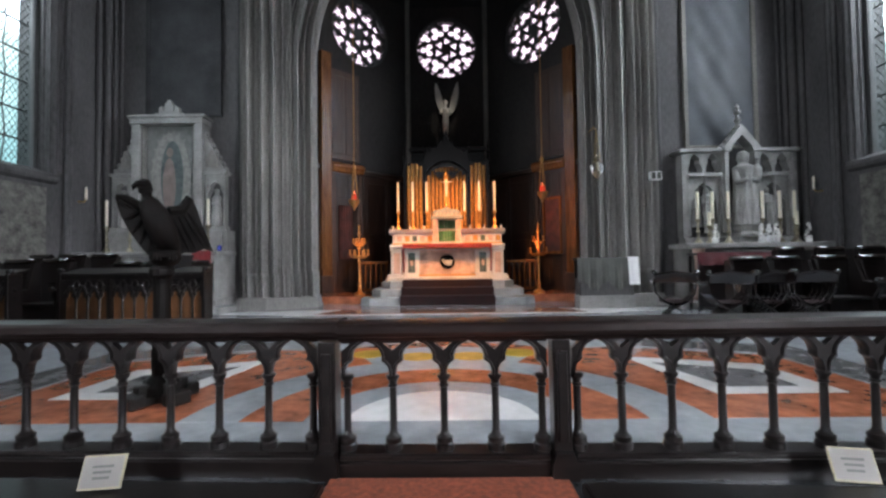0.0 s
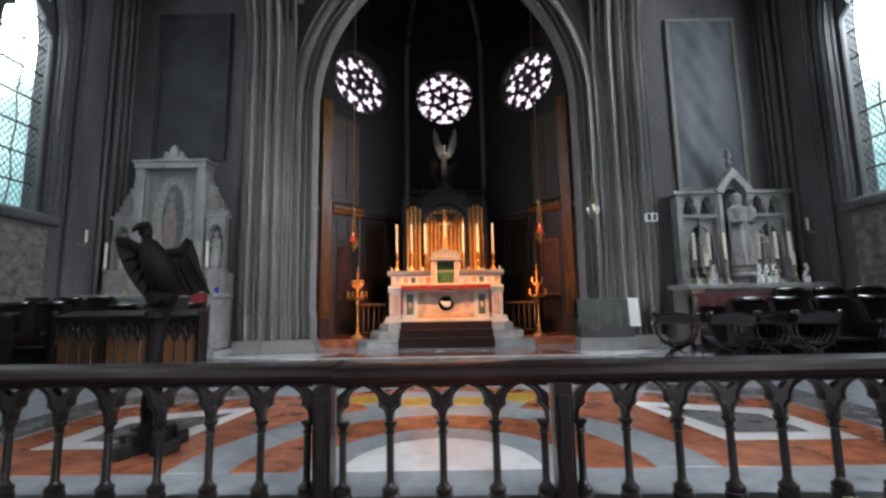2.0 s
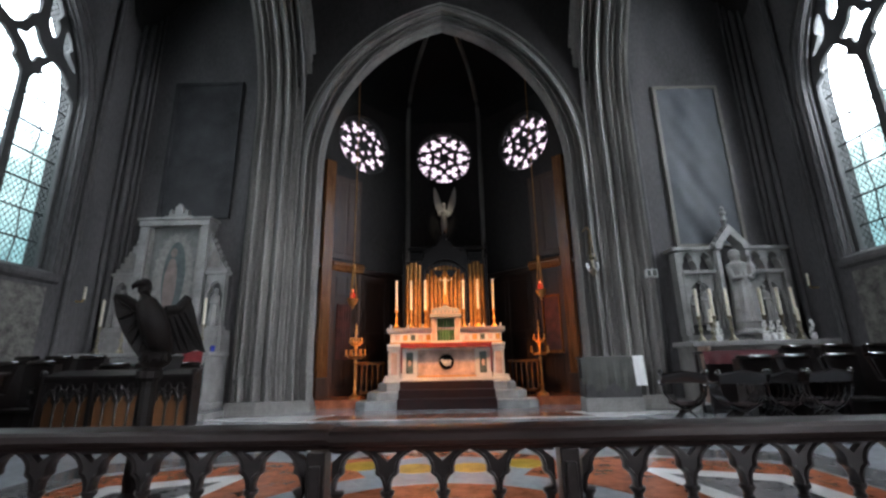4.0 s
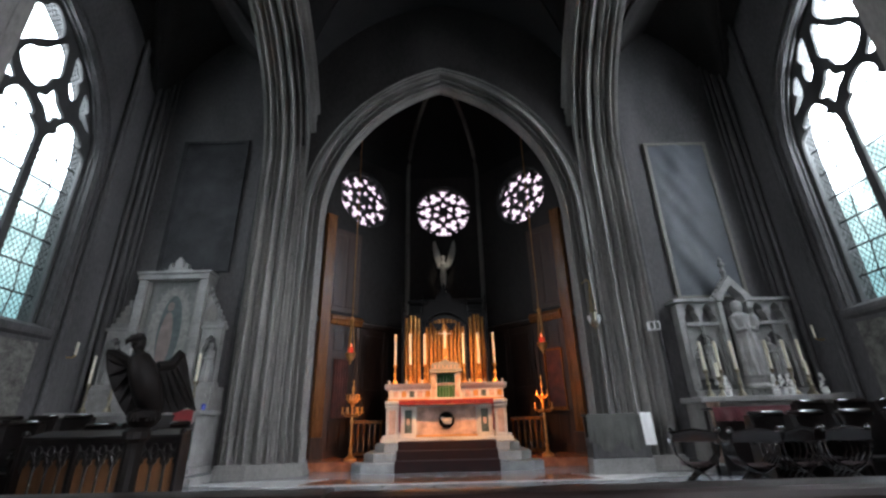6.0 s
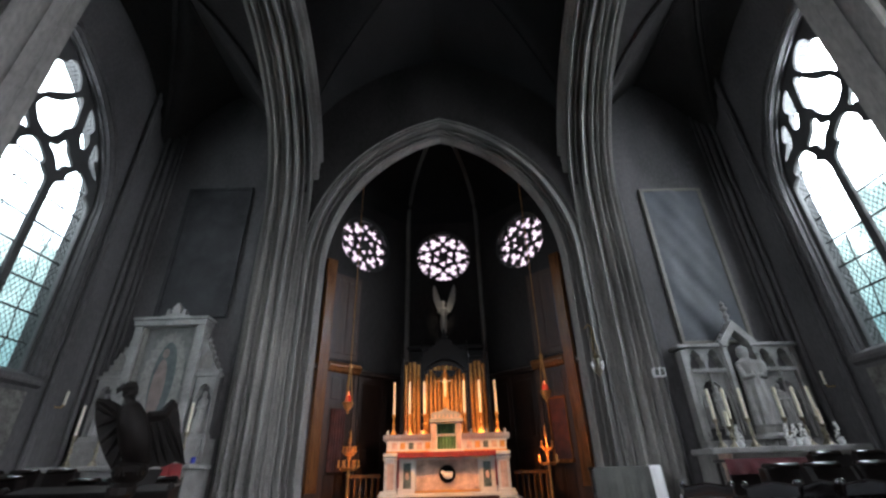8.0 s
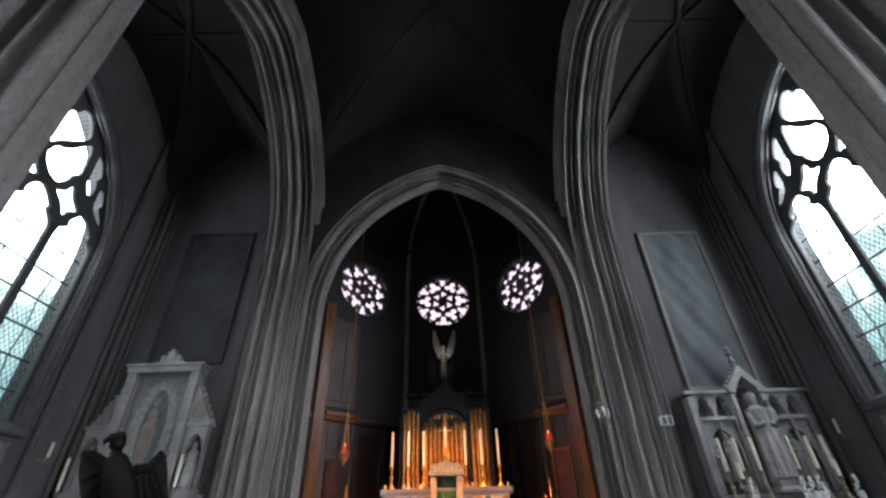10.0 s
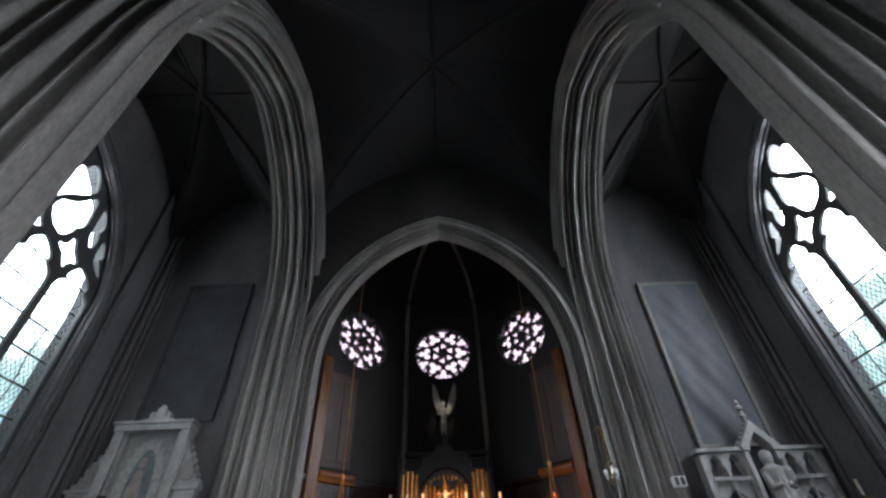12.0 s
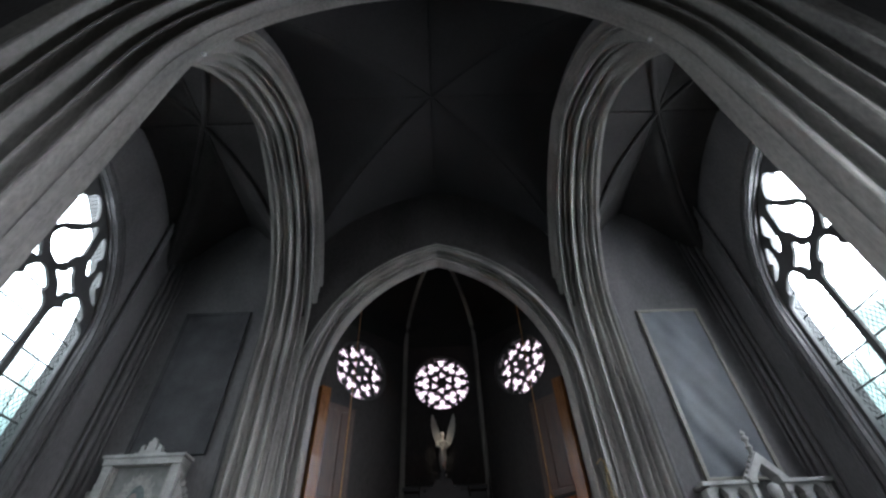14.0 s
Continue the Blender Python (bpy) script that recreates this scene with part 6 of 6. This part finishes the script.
for i in range(41):
    x = SX - 2.02 + 2.15 * i / 40
    rows.append([(x, 9.72, 1.25), (x, 9.30, 1.25), (x, 9.27 + 0.012 * math.sin(i * 1.1), 1.1), (x, 9.26 + 0.02 * math.sin(i * 1.1), 0.98)])
grid(bm, rows)
tagged(part("red_table_cover", bm, M_wine), "dark red cloth over a long table", "cloth")
t = thing("side_table", (SX - 0.95, 9.5, 0), "long wooden table under a dark red cloth", "table")
blk(t, "top", SX - 2.02, SX + 0.12, 9.30, 9.72, 1.19, 1.245, M_oak)
blk(t, "front_panel", SX - 1.92, SX + 0.02, 9.33, 9.37, 0.08, 1.19, M_oak)
for x in (-1.95, 0.05):
    for y in (9.34, 9.70):
        blk(t, "leg", SX + x - 0.03, SX + x + 0.03, y - 0.03, y + 0.03, 0, 1.19, M_oak)

# ---- credence table by the south pier ----
t = thing("credence_table", (3.7, 10.3, 0), "credence table draped in grey cloth", "table")
blk(t, "top", 2.98, 4.30, 10.05, 10.5, 1.13, 1.17, M_oak)
for x in (3.05, 4.22):
    for y in (10.1, 10.45):
        blk(t, "leg", x - 0.035, x + 0.035, y - 0.035, y + 0.035, 0, 1.13, M_oak)
blk(t, "shelf", 3.0, 4.28, 10.05, 10.46, 0.0, 0.30, M_white)
bm = B()
rows = []
for i in range(49):
    x = 2.96 + 1.36 * i / 48
    w = 0.026 * math.sin(i * 0.7) + 0.014 * math.sin(i * 1.9 + 1)
    rows.append([(x, 10.5, 1.178), (x, 10.04, 1.178), (x, 10.02, 1.15), (x, 10.01 + w * 0.5, 0.85), (x, 10.0 + w, 0.52 + 0.10 * math.sin(i * 0.31 + 0.6) + 0.03 * math.sin(i * 1.1))])
grid(bm, rows)
part("drape", bm, M_greycloth, t, "grey cloth drape", smooth=True)
bm = B()
rows = []
for i in range(9):
    x = 4.10 + 0.24 * i / 8
    rows.append([(x, 10.5, 1.186), (x, 10.02, 1.186), (x, 9.985, 1.15), (x + 0.01, 9.945 + 0.008 * math.sin(i), 0.55)])
grid(bm, rows)
tagged(part("linen_towel", bm, M_cloth, smooth=True), "folded white linen towel on the credence table", "towel")
bm = B()
box(bm, 3.02, 4.26, 10.06, 10.44, 0.302, 0.70, 0.02)
tagged(part("storage_chest", bm, M_plaster), "low pale chest under the credence table", "chest")

# hanging lantern and small lamp boxes on the piers
t = thing("hanging_lantern", (3.62, 10.5, 3.2), "small hanging lantern with glass cups beside the pier", "lantern")
bm = B()
lathe(bm, [(0.0, -0.15), (0.03, -0.1), (0.09, 0.0), (0.10, 0.06), (0.05, 0.12), (0.04, 0.3), (0.09, 0.36), (0.03, 0.45), (0.0, 0.5)], (3.62, 10.5, 3.2), 12)
part("body", bm, M_dullbrass, t, smooth=True)
for k in range(4):
    a = k * math.pi / 2 + 0.4
    bm = B()
    tube(bm, [(3.62, 10.5, 3.25), (3.62 + 0.14 * math.cos(a), 10.5 + 0.14 * math.sin(a), 3.24), (3.62 + 0.17 * math.cos(a), 10.5 + 0.17 * math.sin(a), 3.30)], 0.012, 6)
    lathe(bm, [(0.015, 0), (0.035, 0.03), (0.038, 0.10), (0.034, 0.10), (0.025, 0.04)], (3.62 + 0.17 * math.cos(a), 10.5 + 0.17 * math.sin(a), 3.30), 10)
    part("cup", bm, M_cloth, t, "pale glass cup", smooth=True)
for k in range(3):
    a = k * 2.094
    bm = B()
    tube(bm, [(3.62 + 0.09 * math.cos(a), 10.5 + 0.09 * math.sin(a), 3.5), (3.62, 10.5, 4.3)], 0.007, 6)
    part("chain", bm, M_brass, t)
bm = B()
tube(bm, [(3.62, 10.5, 4.28), (3.64, 10.72, 4.42), (3.68, 11.2, 4.45)], 0.02, 6)
part("bracket", bm, M_brass, t)
t = thing("wall_speaker", (5.05, 10.62, 3.1), "small white box on the pier's edge", "loudspeaker")
blk(t, "case", 4.93, 5.20, 10.52, 10.66, 3.05, 3.25, M_cloth)
blk(t, "grille", 4.95, 5.04, 10.512, 10.522, 3.07, 3.23, M_greycloth)
blk(t, "grille", 5.08, 5.17, 10.512, 10.522, 3.07, 3.23, M_greycloth)
blk(t, "bracket", 5.0, 5.1, 10.66, 10.9, 3.1, 3.16, M_lead)
for x, y, s in ((-9.02, 10.62, 1), (9.02, 10.75, -1)):
    t = thing("wall_candle", (x, y, 2.9), "white candle on a small wall bracket", "wall candle", "wall candles")
    bm = B()
    tube(bm, [(x - s * 0.22, y, 2.75), (x - s * 0.05, y, 2.74), (x, y, 2.8)], 0.018, 6)
    part("bracket", bm, M_brass, t)
    bm = B()
    lathe(bm, [(0.03, 0), (0.03, 0.30), (0.005, 0.31)], (x, y, 2.8), 10)
    part("candle", bm, M_wax, t)

# ---- stalls, pews and chairs ----
def choir_stall(x0, x1, y, label):
    """A desk front with an open traceried arcade over warm boards, sloping book top and ends."""
    t = thing("choir_stall", ((x0 + x1) / 2, y, 0), label, "choir stall", "choir stalls")
    blk(t, "board", x0, x1, y + 0.05, y + 0.09, 0.08, 0.92, M_warmboard, "warm orange-brown boards behind the tracery")
    blk(t, "plinth", x0, x1, y - 0.03, y + 0.12, 0.0, 0.10, M_oak)
    blk(t, "top_rail", x0 - 0.03, x1 + 0.03, y - 0.05, y + 0.14, 0.90, 0.985, M_oak)
    bm = B()
    prism(bm, [(y - 0.06, 0.985), (y + 0.34, 1.07), (y + 0.34, 1.10), (y - 0.08, 1.01)], x0, x1, lambda u, z, d: (d, u, z))
    part("book_rest", bm, M_oak, t)
    n = round((x1 - x0) / 0.2)
    sp = (x1 - x0) / n
    am = None
    for k in range(n):
        if am is None:
            bm = B()
            place = lambda u, z, d: (u, d, z)
            h = sp / 2
            bar(bm, [(h, 0.1), (h, 0.62)], 0.04, -0.02, 0.02, place)
            for s in (1, -1):
                bar(bm, [(s * u, z) for u, z in spline([(h, 0.52), (h * 0.85, 0.63), (h * 0.4, 0.73), (0, 0.79)], 4)], 0.048, -0.02, 0.02, place)
                prism(bm, [(s * h * 0.95, 0.54), (s * h * 0.25, 0.62), (s * h * 0.6, 0.72)], -0.012, 0.012, place)
            bar(bm, [(h + h * 0.55 * math.cos(a), 0.80 + h * 0.75 * math.sin(a)) for a in [2 * math.pi * i / 10 for i in range(11)]], 0.03, -0.015, 0.015, place)
            head = spline([(h * 0.80, 0.50), (h * 0.76, 0.57), (h * 0.42, 0.64), (0.0, 0.69)], 4)
            prism(bm, [(-h, 0.50), (-h, 0.90), (h, 0.90), (h, 0.50)] + head + [(-u, z) for u, z in reversed(head)][1:], 0.004, 0.012, place)
            ob = part("tracery_arch", bm, M_oak, t)
            am = ob.data
            ob.location = (x0 + sp * 0.5, y + 0.02, 0)
        else:
            ob = new("tracery_arch", am)
            ob.parent = t
            ob.matrix_parent_inverse = t.matrix_world.inverted()
            ob.location = (x0 + sp * (k + 0.5), y + 0.02, 0)
    for k in range(1, n):
        if k % 4 == 0:
            blk(t, "muntin", x0 + sp * k - 0.035, x0 + sp * k + 0.035, y - 0.045, y + 0.05, 0.08, 0.92, M_oak)
    for x in (x0 - 0.06, x1 + 0.0):
        bm = B()
        box(bm, x, x + 0.06, y - 0.08, y + 0.16, 0.0, 1.03, 0.01)
        bmesh.ops.create_icosphere(bm, subdivisions=2, radius=0.055, matrix=Matrix.Translation((x + 0.03, y - 0.02, 1.06)))
        part("end_post", bm, M_oak, t)
    return t


def stall_seat(x, y, label, hgt=1.16):
    t = thing("stall_seat", (x, y, 0), label, "stall", "stall seats")
    blk(t, "back", x - 0.34, x + 0.34, y + 0.30, y + 0.36, 0.0, hgt, M_oak)
    blk(t, "seat", x - 0.30, x + 0.30, y - 0.12, y + 0.30, 0.42, 0.47, M_oak)
    for s in (-1, 1):
        bm = B()
        prism(bm, [(y - 0.15, 0), (y + 0.3, 0), (y + 0.3, hgt), (y + 0.18, hgt), (y + 0.05, 0.72), (y - 0.16, 0.70), (y - 0.2, 0.62), (y - 0.10, 0.45)], x + s * 0.34 - 0.025, x + s * 0.34 + 0.025, lambda u, z, d: (d, u, z))
        part("arm", bm, M_oak, t)
    bm = B()
    tube(bm, [(x - 0.29, y + 0.31, hgt + 0.012), (x - 0.26, y + 0.31, hgt + 0.02), (x + 0.26, y + 0.31, hgt + 0.02), (x + 0.29, y + 0.31, hgt + 0.012)], [0.03, 0.05, 0.05, 0.03], 14)
    part("cap_rail", bm, M_gloss, t, "polished cap rail", smooth=True)
    for e in (-1, 1):
        bm = B()
        lathe(bm, [(0.03, 0), (0.05, 0.02), (0.055, 0.05), (0.04, 0.085), (0.0, 0.1)], (x + e * 0.34, y - 0.17, 0.69), 12)
        part("arm_knob", bm, M_gloss, t, "polished round knob", smooth=True)
    return t


M_warmboard = mat("orange_oak_boards", (0.17, 0.072, 0.027), 0.5, var=0.25, scale=4, fine=50, stretch=(4, 4, 0.4))
choir_stall(-6.75, -4.28, 7.5, "dark choir desk with gothic tracery over orange boards")
choir_stall(-9.1, -7.1, 6.9, "dark choir desk with gothic tracery in the shade")
for k in range(3):
    stall_seat(-6.6 + 0.70 * k, 8.5, "dark oak choir seat with a low back")
for k in range(3):
    stall_seat(-8.95 + 0.72 * k, 7.9, "dark oak choir seat with a low back", 1.22)
for k in range(3):
    stall_seat(-9.0 + 0.72 * k, 9.1, "dark oak choir seat with a high back", 1.34)


def pew(x0, x1, y, hgt, label):
    t = thing("pew", ((x0 + x1) / 2, y, 0), label, "pew", "south pews")
    blk(t, "back", x0, x1, y, y + 0.04, 0.12, hgt, M_oak)
    blk(t, "seat", x0, x1, y - 0.42, y, 0.42, 0.46, M_oak)
    blk(t, "cap", x0 - 0.02, x1 + 0.02, y - 0.05, y + 0.08, hgt, hgt + 0.05, M_oakrail, "polished cap", 0.022)
    for x in (x0 - 0.05, x1):
        bm = B()
        prism(bm, [(y - 0.45, 0), (y + 0.08, 0), (y + 0.08, hgt), (y - 0.02, hgt + 0.03), (y - 0.2, 0.75), (y - 0.42, 0.66), (y - 0.47, 0.5)], x, x + 0.05, lambda u, z, d: (d, u, z))
        part("end_panel", bm, M_oak, t)


for x in (5.13, 5.76, 6.55, 7.30, 8.05, 8.80):
    stall_seat(x, 7.25, "dark oak stall with a polished cap near the south pews", 1.085)
for x in (6.95, 7.75, 8.58):
    stall_seat(x, 8.62, "taller dark oak stall with a polished cap before the side altar", 1.27)
pew(6.7, 9.1, 6.2, 0.98, "dark oak pew with a polished cap")


def curule_chair(x, y, turn, label):
    t = new("curule_chair")
    tagged(t, label, "chair", "folding armchairs")
    for k in range(5):
        yy = -0.20 + 0.10 * k
        bm = B()
        for s in (-1, 1):
            pts = [(s * 0.30, yy, 0.03), (s * 0.22, yy, 0.12), (s * 0.05, yy, 0.30), (-s * 0.16, yy, 0.42), (-s * 0.28, yy, 0.56), (-s * 0.30, yy, 0.70)]
            tube(bm, pts, 0.018, 6)
        part("crossed_slat", bm, M_gloss, t, smooth=True)
    for s in (-1, 1):
        bm = B()
        tube(bm, [(s * 0.30, -0.30, 0.70), (s * 0.31, -0.27, 0.74), (s * 0.31, 0.0, 0.72), (s * 0.31, 0.24, 0.74)], [0.045, 0.04, 0.03, 0.03], 10)
        part("arm", bm, M_gloss, t, "polished scrolled arm", smooth=True)
        blk(t, "foot", s * 0.30 - 0.04, s * 0.30 + 0.04, -0.28, 0.28, 0.0, 0.05, M_gloss)
    bm = B()
    grid(bm, [[(-0.24 + 0.48 * i / 8, yy, 0.46 - 0.03 * math.sin(math.pi * i / 8)) for i in range(9)] for yy in (-0.24, 0.24)])
    grid(bm, [[(-0.24 + 0.48 * i / 8, yy, 0.43 - 0.03 * math.sin(math.pi * i / 8)) for i in range(9)] for yy in (-0.24, 0.24)])
    part("seat", bm, M_darkred, t, "dark leather seat")
    bm = B()
    rows = []
    for i in range(13):
        f = -1 + 2 * i / 12
        rows.append([(f * 0.31, 0.24, 0.74), (f * 0.31, 0.25, 0.80 + 0.10 * (1 - f * f) * 0.5), (f * 0.31, 0.27, 0.86 + 0.05 * (1 - abs(f)))])
    grid(bm, rows)
    grid(bm, [[(p[0], p[1] + 0.035, p[2]) for p in r] for r in rows])
    tube(bm, [(r[2][0], r[2][1] + 0.017, r[2][2]) for r in rows], 0.024, 8)
    part("backrest", bm, M_gloss, t, "curved back rail", smooth=True)
    for s in (-1, 1):
        bm = B()
        bmesh.ops.create_icosphere(bm, subdivisions=2, radius=0.05, matrix=Matrix.Translation((s * 0.31, 0.26, 0.90)))
        part("knob", bm, M_gloss, t, "polished round knob", smooth=True)
    t.matrix_world = pose(x, y, 0, 0, 0, turn)


for x, y, a in ((3.75, 7.3, 158), (4.40, 7.0, 168), (5.0, 7.05, 190), (5.65, 7.0, 178)):
    curule_chair(x, y, a, "dark polished folding armchair with crossed slats")
